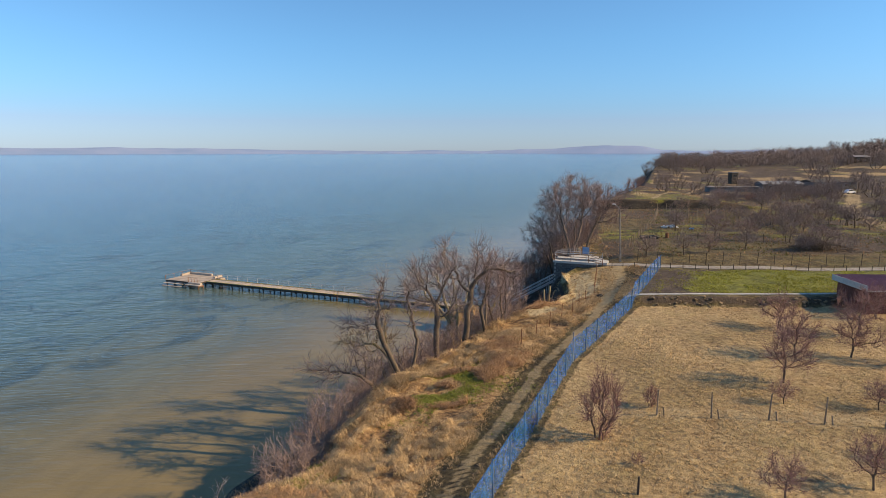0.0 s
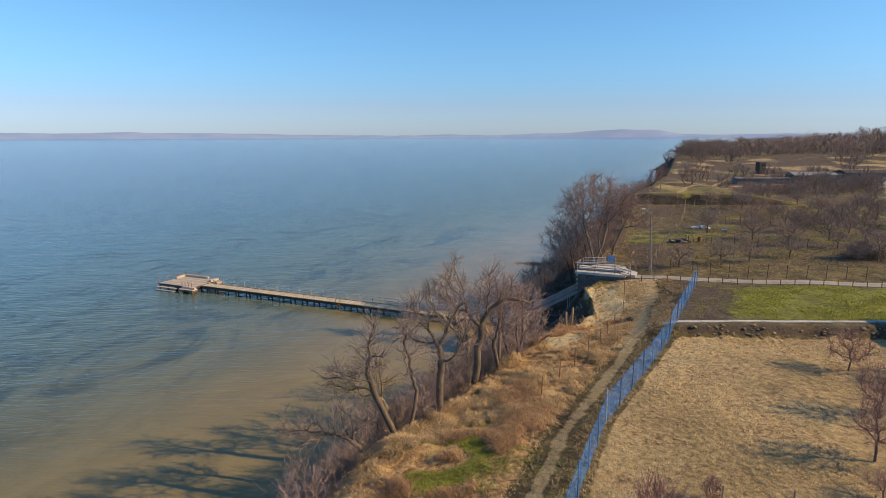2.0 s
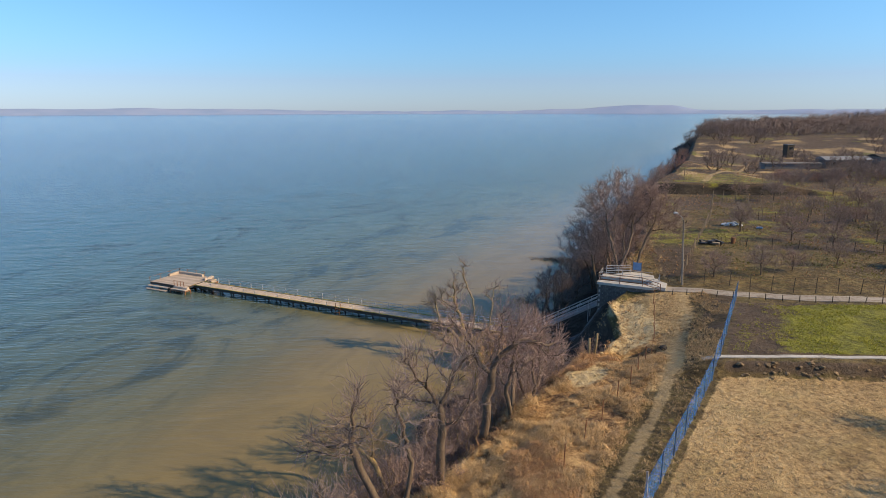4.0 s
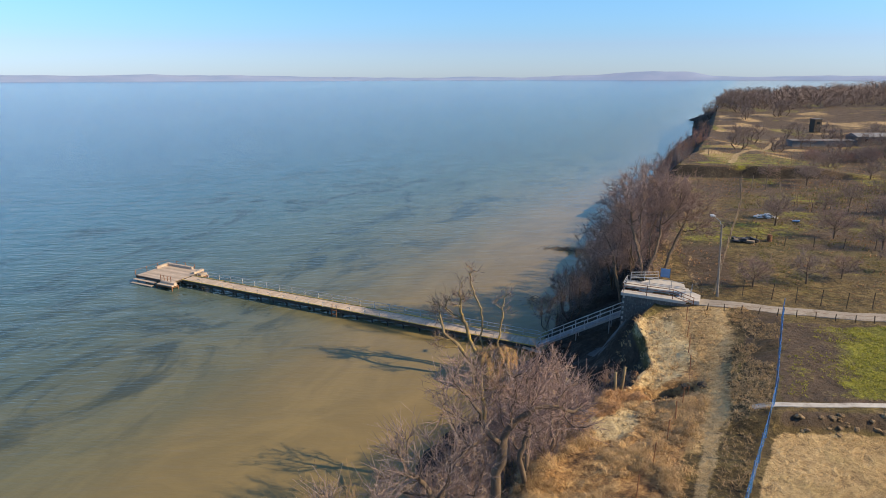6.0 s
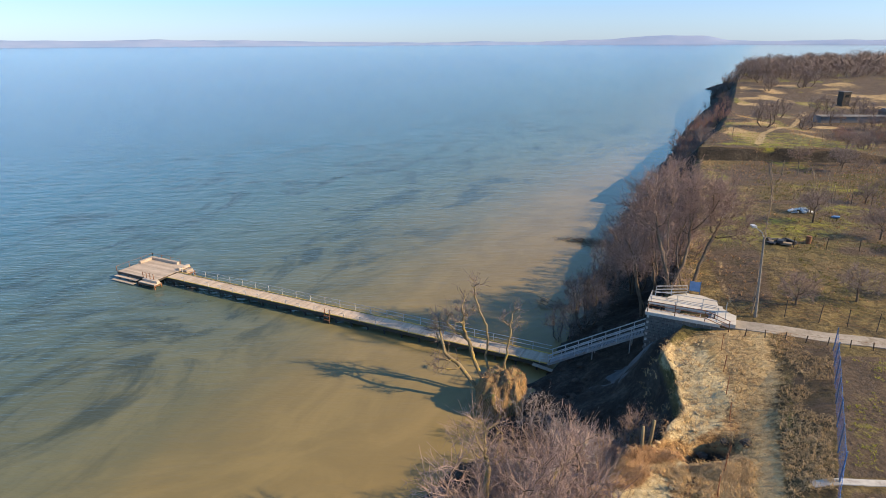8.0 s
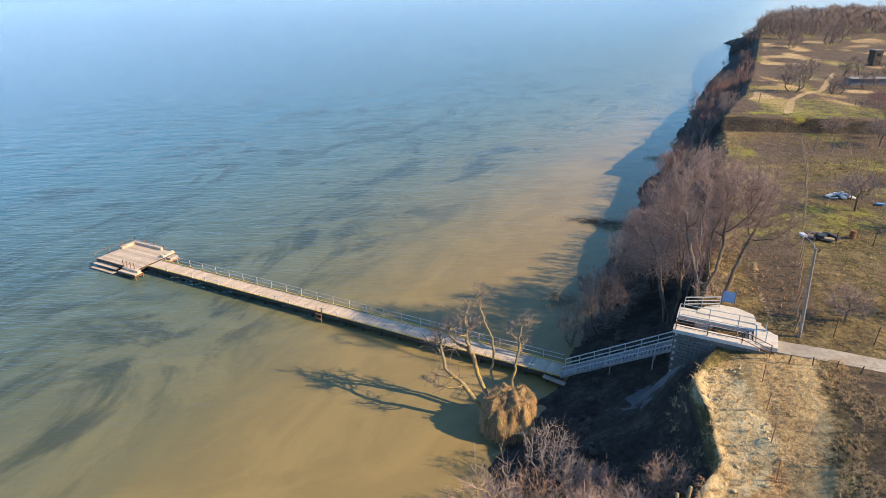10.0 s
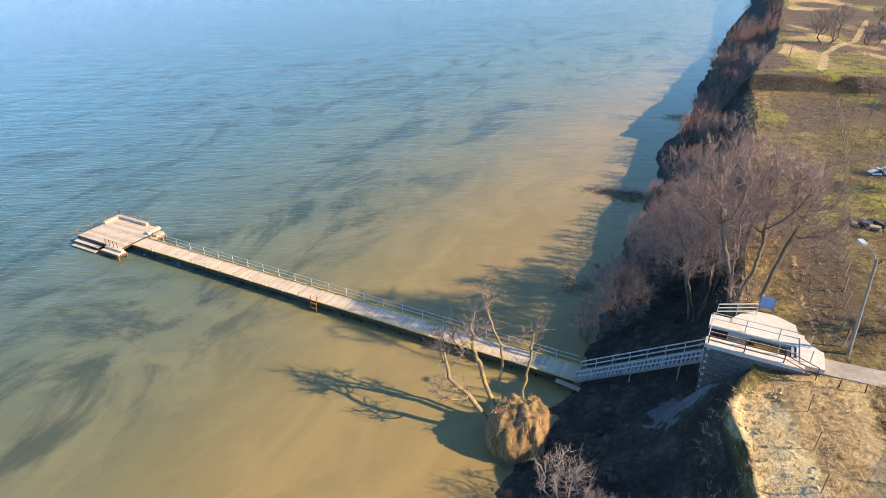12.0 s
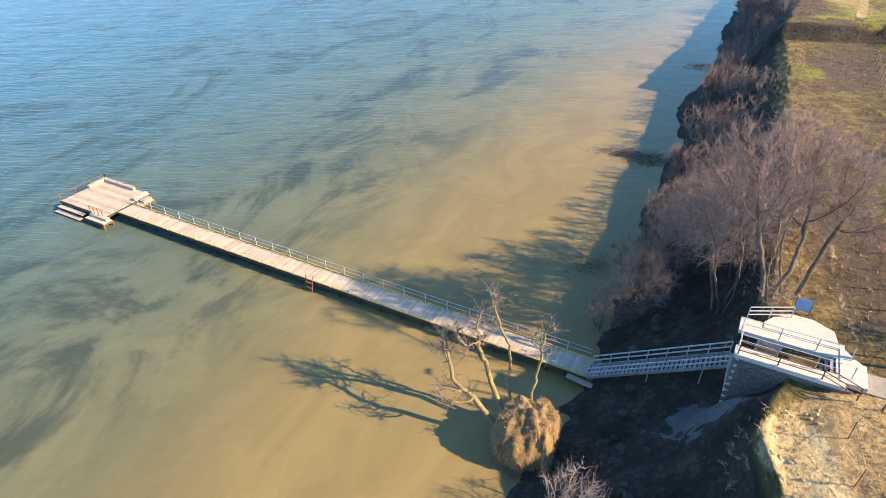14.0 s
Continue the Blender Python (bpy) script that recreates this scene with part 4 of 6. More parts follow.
# ---- trees and shrubs ----
def prisms(p, q, rp, rq, gen, sides=3):
    """Tapered rods between two rows of points, or flat ribbons for two sides, as arrays of corners and faces."""
    d = q - p
    d = d / np.maximum(np.linalg.norm(d, axis=1, keepdims=True), 1e-6)
    any_way = gen.normal(size=p.shape)
    a = np.cross(d, any_way)
    a = a / np.maximum(np.linalg.norm(a, axis=1, keepdims=True), 1e-6)
    b = np.cross(d, a)
    n = len(p)
    ring = []
    for base, r in ((p, rp), (q, rq)):
        for k in range(sides):
            t = 2 * math.pi * k / sides
            ring.append(base + (a * math.cos(t) + b * math.sin(t)) * np.reshape(r, (-1, 1)))
    v = np.stack(ring, 1).reshape(-1, 3)
    i = (np.arange(n) * 2 * sides)[:, None]
    if sides == 2:
        f = (i + np.array([0, 1, 3, 2])).tolist()
    else:
        f = np.concatenate([i + np.array([k, (k + 1) % sides, sides + (k + 1) % sides, sides + k]) for k in range(sides)]).tolist()
    return v, f


def colonise(gen, stems, marks, step, kill, wobble):
    """Limbs that grow from the stems towards the marks of the crown; gives places and parents."""
    pos, par = [], []
    for line in stems:
        for k, p in enumerate(line):
            par.append(len(pos) - 1 if k else -1)
            pos.append(np.asarray(p, float))
    pos = np.array(pos)
    par = list(par)
    alive = np.ones(len(marks), bool)
    near = np.full(len(marks), 1e9)
    who = np.zeros(len(marks), int)
    fresh = np.arange(len(pos))
    for turn in range(90):
        d = np.linalg.norm(marks[:, None] - pos[fresh][None], axis=2)
        best = d.argmin(1)
        dist = d[np.arange(len(marks)), best]
        closer = dist < near
        near[closer], who[closer] = dist[closer], fresh[best[closer]]
        alive &= near > kill
        live = np.nonzero(alive)[0]
        if not len(live):
            break
        pull = np.zeros_like(pos)
        to = marks[live] - pos[who[live]]
        np.add.at(pull, who[live], to / np.linalg.norm(to, axis=1, keepdims=True))
        grow_at = np.unique(who[live])
        way = pull[grow_at]
        way = way / np.maximum(np.linalg.norm(way, axis=1, keepdims=True), 1e-6) + gen.normal(0, wobble, (len(grow_at), 3))
        way = way / np.linalg.norm(way, axis=1, keepdims=True)
        fresh = np.arange(len(pos), len(pos) + len(grow_at))
        pos = np.concatenate([pos, pos[grow_at] + way * step])
        par += grow_at.tolist()
        if len(pos) > 9000:
            break
    return pos, np.array(par)


def grow(seed, height, radius, width=None, stems=1, bare=0.3, lean=(0, 0), marks=400, step=0.4, kill=0.6, leaf=0.02, shoots=3, shoot=0.9, twigs=3, thick=0.012,
         wobble=0.22, shell=0.45, foot=0.3, rise=0.35, blobs=None, shoot_below=0.06, spread=0.5):
    """Trunk and limbs as tubes and the fine shoots as rods and ribbons; the crown fills the blobs, else one dome."""
    gen = np.random.RandomState(seed)
    width = width or height * 0.7
    mid = height * (bare + 1) / 2
    blobs = blobs or [(lean[0] * mid, lean[1] * mid, mid, width / 2, width / 2, height * (1 - bare) / 2)]
    size = np.array([b[3] * b[4] * b[5] for b in blobs]) ** 0.8
    pts = []
    for b, share in zip(blobs, size / size.sum()):
        n = max(8, int(marks * share))
        d = gen.normal(size=(n, 3))
        d /= np.linalg.norm(d, axis=1, keepdims=True)
        bumps = 1 + 0.22 * np.sin(d[:, 0] * 5 + seed) * np.cos(d[:, 1] * 4 + seed * 2) + gen.normal(0, 0.06, n)
        d *= (gen.rand(n) ** shell * bumps)[:, None]
        pts.append(np.array(b[:3]) + d * np.array(b[3:]))
    marks = np.concatenate(pts)
    marks = marks[marks[:, 2] > 0.25 * bare * height]
    lines = []
    centre = np.mean(marks, axis=0)
    for s in range(stems):
        a = 2 * math.pi * (s + 0.6 * gen.rand()) / stems
        off = foot * (0 if stems == 1 else 0.4 + 0.6 * gen.rand())
        base = np.array([math.cos(a) * off, math.sin(a) * off, -0.4])
        top = np.array([lean[0], lean[1], 1.0]) * bare * height
        aim = np.array([math.cos(a), math.sin(a), 0]) * (0 if stems == 1 else spread * bare * height)
        if blobs and stems == 1:
            top[:2] = centre[:2] * bare * 0.7
        end = base * np.array([1, 1, 0]) + top + aim
        k = max(2, int(bare * height / step))
        line = [base + (end - base) * (i / k) for i in range(k + 1)]
        bend = gen.normal(0, 0.05 * bare * height, 3) * np.array([1, 1, 0])
        lines.append([p + bend * math.sin(math.pi * i / k) for i, p in enumerate(line)])
    pos, par = colonise(gen, lines, marks, step, kill, wobble)
    n = len(pos)
    load = np.zeros(n)
    kids = [[] for _ in range(n)]
    for i in range(n - 1, -1, -1):
        load[i] = max(load[i], 1.0)
        if par[i] >= 0:
            load[par[i]] += load[i]
            kids[par[i]].append(i)
    power = math.log(max(load.max(), 3)) / math.log(radius / leaf)
    rad = leaf * load ** (1 / power)
    wood = Build()
    done = np.zeros(n, bool)
    for i in range(n):                                            # each limb runs on into its heaviest child
        if done[i]:
            continue
        line, rr, j = [], [], i
        if par[i] >= 0:
            line.append(pos[par[i]])
            rr.append(min(rad[par[i]], rad[i] * 1.3))
        while True:
            done[j] = True
            line.append(pos[j])
            rr.append(rad[j])
            if not kids[j]:
                break
            j = max(kids[j], key=lambda c: load[c])
        if len(line) > 1:
            wood.tube(line, rr, 7 if rr[0] > 0.12 else 5 if rr[0] > 0.05 else 4, cap=rr[0] > 0.05)
    fine = np.nonzero((rad < shoot_below) & (par >= 0))[0]
    verts, faces = [], []

    def add(v, f):
        k = sum(len(x) for x in verts)
        verts.append(v)
        faces.extend([[c + k for c in q] for q in f])

    if len(fine) and shoots:
        base = np.repeat(fine, shoots)
        along = pos[base] - pos[par[base]]
        along /= np.linalg.norm(along, axis=1, keepdims=True)
        start = pos[base] - along * step * gen.rand(len(base), 1)
        out = start - centre
        out /= np.maximum(np.linalg.norm(out, axis=1, keepdims=True), 1e-6)
        way = along * 0.5 + out * 0.35 + gen.normal(0, 0.55, start.shape) + np.array([0, 0, rise])
        way /= np.linalg.norm(way, axis=1, keepdims=True)
        ln = shoot * (0.4 + 0.9 * gen.rand(len(base), 1))
        mid_p = start + way * ln * 0.5
        tip = mid_p + (way + gen.normal(0, 0.22, way.shape) + np.array([0, 0, 0.3 * rise])) * ln * 0.5
        one = np.ones(len(base))
        add(*prisms(start, mid_p, one * thick, one * thick * 0.75, gen))
        add(*prisms(mid_p, tip, one * thick * 0.75, one * thick * 0.35, gen))
        for k in range(twigs):
            f = 0.15 + 0.8 * gen.rand(len(base), 1)
            s = np.where(f < 0.5, start + (mid_p - start) * f * 2, mid_p + (tip - mid_p) * (f * 2 - 1))
            w = way * 0.7 + gen.normal(0, 0.6, way.shape) + np.array([0, 0, 0.4 * rise])
            add(*prisms(s, s + w * ln * (0.2 + 0.35 * gen.rand(len(base), 1)), one * thick * 0.7, one * thick * 0.4, gen, 2))
    twig = Build()
    if verts:
        twig.v, twig.f = np.concatenate(verts).tolist(), faces
    return wood, twig


def make_tree(name, label, category, spot, seed, height, radius, bark_mat, twig_mat, group="", turn=0, **kw):
    x, y = spot[:2]
    z = spot[2] if len(spot) > 2 else at_ground(x, y)
    tree = thing(name, label, category, group, m=pose(x, y, z, 0, 0, turn))
    wood, twig = grow(seed, height, radius, **kw)
    hang("trunk", wood.done("trunk", bark_mat, True), tree)
    if twig.v:
        hang("crown", twig.done("crown", twig_mat), tree)
    return tree


def again(tree, x, y, turn, size=1.0, z=None, label=""):
    """A copy of a tree elsewhere on the ground."""
    c = copy_thing(tree, pose(x, y, at_ground(x, y) - 0.05 if z is None else z, 0, 0, turn))
    c.scale = (size, size, size * (0.92 + 0.16 * ((x * 7 + y * 3) % 1)))
    return tagged(c, label)


# old pollards on the bank's edge: thick knobbly limbs that end in sprays of young shoots
P = dict(marks=190, step=0.36, kill=0.62, leaf=0.026, shoots=4, shoot=1.15, twigs=4, thick=0.015, wobble=0.22, shell=0.55, shoot_below=0.075, rise=0.35)
make_tree("pollard_tree", "old bare pollarded tree with two crooked stems", "tree", (-2.4, 47.4, 8.7), 11, 8.0, 0.21, bark, twig_grey, "bank trees", bare=0.3, stems=2, foot=0.5,
          blobs=[(-1.8, -0.5, 6.0, 1.3, 1.6, 2.2), (0.3, 0.4, 6.2, 1.3, 1.5, 2.2), (-3.6, 0.0, 4.2, 1.9, 1.6, 0.8)], **P)
make_tree("pollard_tree", "old bare pollarded tree with spreading limbs on the bank", "tree", (0.1, 49.9, 9.5), 19, 8.8, 0.25, bark, twig_grey, "bank trees", bare=0.28,
          blobs=[(-1.7, 0.2, 6.2, 1.5, 1.8, 2.4), (1.1, 0.6, 6.6, 1.6, 1.8, 2.2), (0.6, 0.0, 4.2, 2.6, 1.6, 0.8)], **P)
make_tree("pollard_tree", "tall bare pollarded tree with wide forks and mauve shoots", "tree", (2.6, 55.0, 9.6), 5, 9.6, 0.28, bark, twig_mauve, "bank trees", bare=0.26,
          blobs=[(-1.8, 0.3, 6.9, 1.5, 2.0, 2.3), (1.4, 0.2, 7.2, 1.6, 2.0, 2.0), (3.9, 0.8, 6.0, 1.6, 1.8, 1.7)], **P)
make_tree("pollard_tree", "slender leafless tree in the thicket with mauve young shoots", "tree", (4.8, 58.6), 8, 8.2, 0.16, bark, twig_mauve, "bank trees", bare=0.3, stems=2, width=4.6, **P)
make_tree("pollard_tree", "slender leafless tree in the thicket with many stems", "tree", (6.6, 62.6), 14, 7.4, 0.13, bark, twig_mauve, "bank trees", bare=0.25, stems=3, width=4.4, **P)
make_tree("pollard_tree", "upright lichen-yellow tree trunk with bare limbs", "tree", (2.4, 68.6, 3.6), 23, 9.5, 0.2, bark_lichen, twig_mauve, "bank trees", bare=0.4, width=4.6, lean=(-0.05, 0), **{**P, "shoots": 2, "marks": 120})
make_tree("pollard_tree", "leaning lichen-yellow trunk bent over the thicket", "tree", (4.6, 64.6, 6.0), 29, 7.0, 0.17, bark_lichen, twig_pale, "bank trees", bare=0.35, blobs=[(3.0, 1.8, 5.0, 1.6, 1.6, 1.4), (1.2, 0.6, 4.6, 1.2, 1.2, 1.4)], **{**P, "shoots": 2, "marks": 110})
make_tree("pollard_tree", "low crooked tree with yellow lichen leaning over the lake", "tree", (-3.6, 52.5, 6.2), 31, 6.0, 0.18, bark_lichen, twig_tan, "bank trees", bare=0.3, blobs=[(-3.2, 0.8, 3.2, 2.2, 1.6, 1.2), (-1.2, 0.3, 4.2, 1.6, 1.6, 1.4)], **P)
make_tree("pollard_tree", "low crooked bare tree hanging over the bank", "tree", (-4.4, 45.4, 7.6), 37, 5.0, 0.16, bark, twig_grey, "bank trees", bare=0.25, blobs=[(-3.6, 0.2, 2.2, 2.4, 1.6, 0.9), (-1.4, 0.2, 3.0, 1.4, 1.4, 1.3)], **P)

# thickets on the bank
S = dict(foot=0.6, bare=0.12, step=0.32, kill=0.5, leaf=0.012, shoots=3, shoot=0.75, twigs=2, thick=0.011, wobble=0.3, shell=0.6, rise=0.4, spread=1.5)
bush = make_tree("shrub", "dense leafless shrub of mauve twigs on the bank", "shrub", (-6.6, 39.6), 41, 3.4, 0.05, twig_mauve, twig_mauve, "bank shrubs", stems=5, width=4.0, marks=230, **S)
bush2 = make_tree("shrub", "dense leafless shrub of pale twigs on the bank", "shrub", (6.5, 80.6), 43, 3.9, 0.06, twig_pale, twig_pale, "bank shrubs", stems=5, width=4.4, marks=230, **S)
bush3 = make_tree("shrub", "dense leafless shrub of brown twigs on the bank", "shrub", (6.2, 68.0), 47, 4.4, 0.06, twig_tan, twig_mauve, "bank shrubs", stems=4, width=4.2, marks=230, **S)
rnd = random.Random(12)
for k in range(58):
    y = 46 + 33 * (k + rnd.random()) / 58
    e, s = float(edge_x(y)), float(shore_x(y))
    x = s + (e - s) * rnd.uniform(0.30, 0.93)
    again(rnd.choice((bush, bush3, bush3, bush2)), x, y, rnd.uniform(0, 360), rnd.uniform(0.75, 1.3) * (0.7 if y > 72 else 1.0))
for x, y, s in ((5.6, 70.4, 1.1), (8.2, 71.6, 1.0), (10.4, 70.6, 0.9), (6.8, 73.4, 1.0), (9.4, 74.0, 0.85), (4.0, 72.0, 0.9), (11.2, 72.6, 0.75), (3.2, 75.0, 0.8)):
    again(bush3 if x > 5.8 else bush2, x, y, x * 61, s)
for k in range(7):
    y = 30 + 16 * (k + rnd.random()) / 7
    e, s = float(edge_x(y)), float(shore_x(y))
    again(rnd.choice((bush, bush3, bush)), s + (e - s) * rnd.uniform(0.55, 0.88), y, rnd.uniform(0, 360), rnd.uniform(0.55, 0.95))
dead = make_tree("dead_bush", "whitish dead branches at the foot of the bank", "dead branches", (-13.0, 35.5), 53, 3.4, 0.07, twig_pale, twig_pale, "dead branches", stems=4, width=4.5, bare=0.15, marks=60, step=0.3, kill=0.6, leaf=0.014, shoots=2, shoot=0.6, twigs=1, thick=0.012, lean=(-0.3, 0))
again(dead, -10.4, 38.6, 70, 0.8)

# the big group beside the landing
BIG = "leafless crowns beside the landing"
G = dict(step=0.42, kill=0.62, leaf=0.016, shoots=5, shoot=1.05, twigs=4, thick=0.0125, wobble=0.13, shell=0.42, rise=0.3, bare=0.2, foot=0.7, spread=0.35)
for x, y, sd, h, r, st, n, blobs in (
        (20.4, 93.4, 61, 12.6, 0.17, 4, 760, [(0.8, 5.0, 8.2, 5.2, 5.4, 3.9), (-2.8, 3.6, 7.2, 2.6, 2.8, 2.4)]),
        (22.0, 94.2, 62, 11.5, 0.17, 3, 420, [(3.4, 4.2, 7.4, 3.8, 4.0, 3.2), (5.4, 1.8, 5.8, 2.2, 2.4, 1.8)]),
        (19.8, 99.0, 63, 11.8, 0.16, 4, 620, [(-1.4, 1.8, 8.0, 4.2, 4.0, 3.4)]),
        (22.6, 104.0, 64, 10.6, 0.15, 4, 520, [(0.4, 1.4, 6.8, 5.0, 4.8, 3.8)]),
        (21.0, 109.0, 65, 9.2, 0.14, 4, 420, [(-0.6, 0.6, 6.0, 4.0, 3.8, 3.1)])):
    make_tree("bare_tree", "large many-stemmed leafless tree at the bank's top", "tree", (x, y, at_ground(x, y) - 0.2), sd, h, r, bark, twig_mauve, BIG, stems=st, marks=n, blobs=blobs, **G)
# grey twigs instead of pale ones put the slope's shade into the crown
slope_tree = make_tree("bare_tree", "leafless tree on the shaded slope", "tree", (13.6, 101.6), 66, 6.8, 0.11, bark, twig_grey, BIG, stems=4, width=6.0, marks=380, **{**G, "shoot": 0.8, "bare": 0.15, "spread": 0.9})
for x, y, s in ((10.9, 101.0, 0.75), (16.6, 107.5, 0.95), (14.2, 106.5, 0.85), (18.6, 113.5, 1.0), (22.0, 117, 0.95), (25.8, 121, 0.85), (24.5, 126, 0.8)):
    again(slope_tree, x, y, x * 30, s)

# growth along the far bank
F = dict(foot=0.8, bare=0.12, step=0.45, kill=0.7, leaf=0.018, shoots=3, shoot=0.9, twigs=2, thick=0.02, wobble=0.3, shell=0.6, spread=1.4)
far_bush = make_tree("shrub", "rounded leafless shrub on the far bank", "shrub", (30.0, 131.0), 71, 4.6, 0.06, twig_grey, twig_grey, "far bank shrubs", stems=5, width=5.2, marks=170, **F)
far_bush2 = make_tree("shrub", "reddish leafless shrub on the far bank", "shrub", (31.0, 141.0), 73, 4.2, 0.06, twig_tan, twig_red, "far bank shrubs", stems=5, width=5.0, marks=170, **F)
rnd = random.Random(21)
for k in range(52):
    y = 124 + 150 * ((k + rnd.random()) / 52) ** 1.25
    e, s = float(edge_x(y)), float(shore_x(y))
    again(rnd.choice((far_bush, far_bush2)), s + (e - s) * rnd.uniform(0.25, 0.9), y, rnd.uniform(0, 360), rnd.uniform(0.7, 1.2) * (1 + 0.2 * (y > 180)))

# orchard and garden trees
O = dict(step=0.3, kill=0.45, leaf=0.014, shoots=4, shoot=0.75, twigs=2, thick=0.013, wobble=0.28, shell=0.45, shoot_below=0.05)
apple = make_tree("orchard_tree", "small leafless fruit tree on orchard grass", "tree", (45.2, 117), 81, 4.9, 0.13, bark, twig_grey, "orchard trees", width=5.2, bare=0.3, marks=230, **O)
apple2 = make_tree("orchard_tree", "low spreading leafless fruit tree in the orchard", "tree", (49.8, 110), 83, 4.2, 0.12, bark, twig_mauve, "orchard trees", width=5.4, bare=0.26, marks=220, **O)
for x, y, s, t in ((52.8, 104.6, 0.95, 1), (71, 122, 1.1, 0), (77, 124, 0.9, 1), (83, 122, 1.1, 0), (30.6, 89.5, 0.75, 1), (36.5, 90.5, 0.8, 0), (41, 92, 0.7, 1), (61, 118, 0.9, 0), (66, 126, 0.8, 1),
                   (47, 121.5, 0.7, 1), (58, 128, 0.7, 0), (63, 160, 0.9, 1), (70, 158, 0.8, 0), (76, 168, 0.9, 1), (84, 160, 0.9, 0), (92, 150, 1.0, 1), (67, 152, 1.1, 0), (48, 95, 0.7, 0), (56, 93, 0.6, 1)):
    again((apple, apple2)[t], x, y, x * 77, s)
peach = make_tree("sapling", "small reddish leafless fruit tree on bare field", "tree", (24.6, 41.6), 91, 3.6, 0.08, bark, twig_red, "field saplings", width=3.8, bare=0.2, marks=160, **{**O, "thick": 0.0095, "rise": 0.5, "shoots": 6})
plum = make_tree("sapling", "upright bushy sapling with dense reddish shoots", "tree", (9.6, 33.4), 93, 3.9, 0.06, bark, twig_red, "field saplings", stems=5, width=2.6, bare=0.08, foot=0.25, marks=170, **{**O, "thick": 0.0095, "rise": 0.9, "shoots": 8})
for x, y, s, t in ((28.4, 47.0, 0.95, 0), (33, 47, 1.0, 0), (37.5, 53, 1.1, 0), (31.5, 55, 0.9, 0), (22.6, 38.0, 0.45, 0), (28.0, 37.0, 0.55, 0), (16.6, 27.0, 0.6, 0), (21.4, 28.0, 0.7, 0), (26.5, 30.5, 0.7, 0), (13.9, 37.6, 0.4, 1), (36, 45, 0.9, 0),
                   (10.8, 30.2, 0.2, 0), (42.5, 58, 0.9, 0), (34.5, 39, 0.8, 0)):
    again((peach, plum)[t], x, y, x * 53, s)

# trees on the far field
field_tree = make_tree("bare_tree", "leafless wind-bent tree on dry grassland", "tree", (71, 196), 95, 6.8, 0.14, bark, twig_grey, "far field trees", stems=3, width=7.0, marks=220, **{**F, "bare": 0.18, "shoots": 4, "thick": 0.024})
for x, y, s in ((76, 212, 0.9), (90, 232, 1.0), (85, 205, 0.8), (102, 232, 1.1), (97, 214, 0.8), (112, 225, 0.9), (120, 212, 1.0), (128, 205, 1.1), (110, 196, 0.9), (138, 196, 1.0), (122, 190, 1.0), (104, 186, 0.8), (147, 185, 1.1),
                (152, 170, 1.0), (140, 160, 0.9), (146, 215, 1.2), (157, 230, 1.2), (165, 200, 1.2), (130, 235, 1.0), (118, 242, 0.9), (172, 220, 1.2), (160, 150, 1.0), (112, 132, 0.9), (118, 150, 0.9), (128, 170, 1.0)):
    again(field_tree, x, y, x * 91, s)

rnd = random.Random(45)
for lo, hi, ulo, uhi, count in ((255, 345, 70, 230, 44), (300, 430, -6, 30, 26), (430, 780, -4, 34, 34), (420, 560, 40, 240, 30)):
    for k in range(count):
        y = rnd.uniform(lo, hi)
        x = float(np.interp(y, EDGE_Y, EDGE_X)) + rnd.uniform(ulo, uhi)
        if at_ground(x, y) > 1.5:
            again(field_tree, x, y, rnd.uniform(0, 360), rnd.uniform(0.8, 1.35), label="leafless tree at the edge of the far wood")
for k in range(30):
    row = rnd.choice((94, 103, 109, 118, 126, 134, 144))
    again(rnd.choice((apple, apple2)), 54 + 0.25 * (row - 94) + rnd.uniform(0, 42), row + rnd.uniform(-1.2, 1.2), rnd.uniform(0, 360), rnd.uniform(0.6, 0.95))


scrub = make_tree("shrub", "brown leafless scrub beyond the orchard", "shrub", (84, 178), 97, 3.4, 0.06, twig_grey, twig_grey, "orchard scrub", stems=5, width=5.2, marks=140, **{**F, "thick": 0.026})
rnd = random.Random(33)
for k in range(90):
    y = rnd.uniform(168, 245)
    x = 78 + 0.55 * (y - 168) + rnd.uniform(0, 95)
    if abs(x - float(np.interp(y, [90, 110, 150, 205, 240], [78, 86, 101, 138, 150]))) > 5:
        again(scrub, x, y, rnd.uniform(0, 360), rnd.uniform(0.6, 1.3))
for x, y, s in ((96, 118, 0.9), (101, 124, 1.0), (92, 108, 0.7), (98, 134, 0.9), (105, 141, 1.0), (88, 146, 0.7), (79, 148, 0.6), (73, 156, 0.6), (86, 156, 0.8)):
    again(scrub, x, y, x * 40, s)


for k in range(34):
    again(far_bush2 if k % 3 else scrub, 80 + rnd.uniform(0, 40), 183 + rnd.uniform(0, 14), rnd.uniform(0, 360), rnd.uniform(0.35, 0.6))
for k in range(30):
    row = rnd.choice((99, 113.5, 128, 140, 151))
    again(rnd.choice((far_bush, scrub)), 58 + 0.2 * (row - 100) + rnd.uniform(0, 42), row + rnd.uniform(-0.8, 0.8), rnd.uniform(0, 360), rnd.uniform(0.25, 0.5))


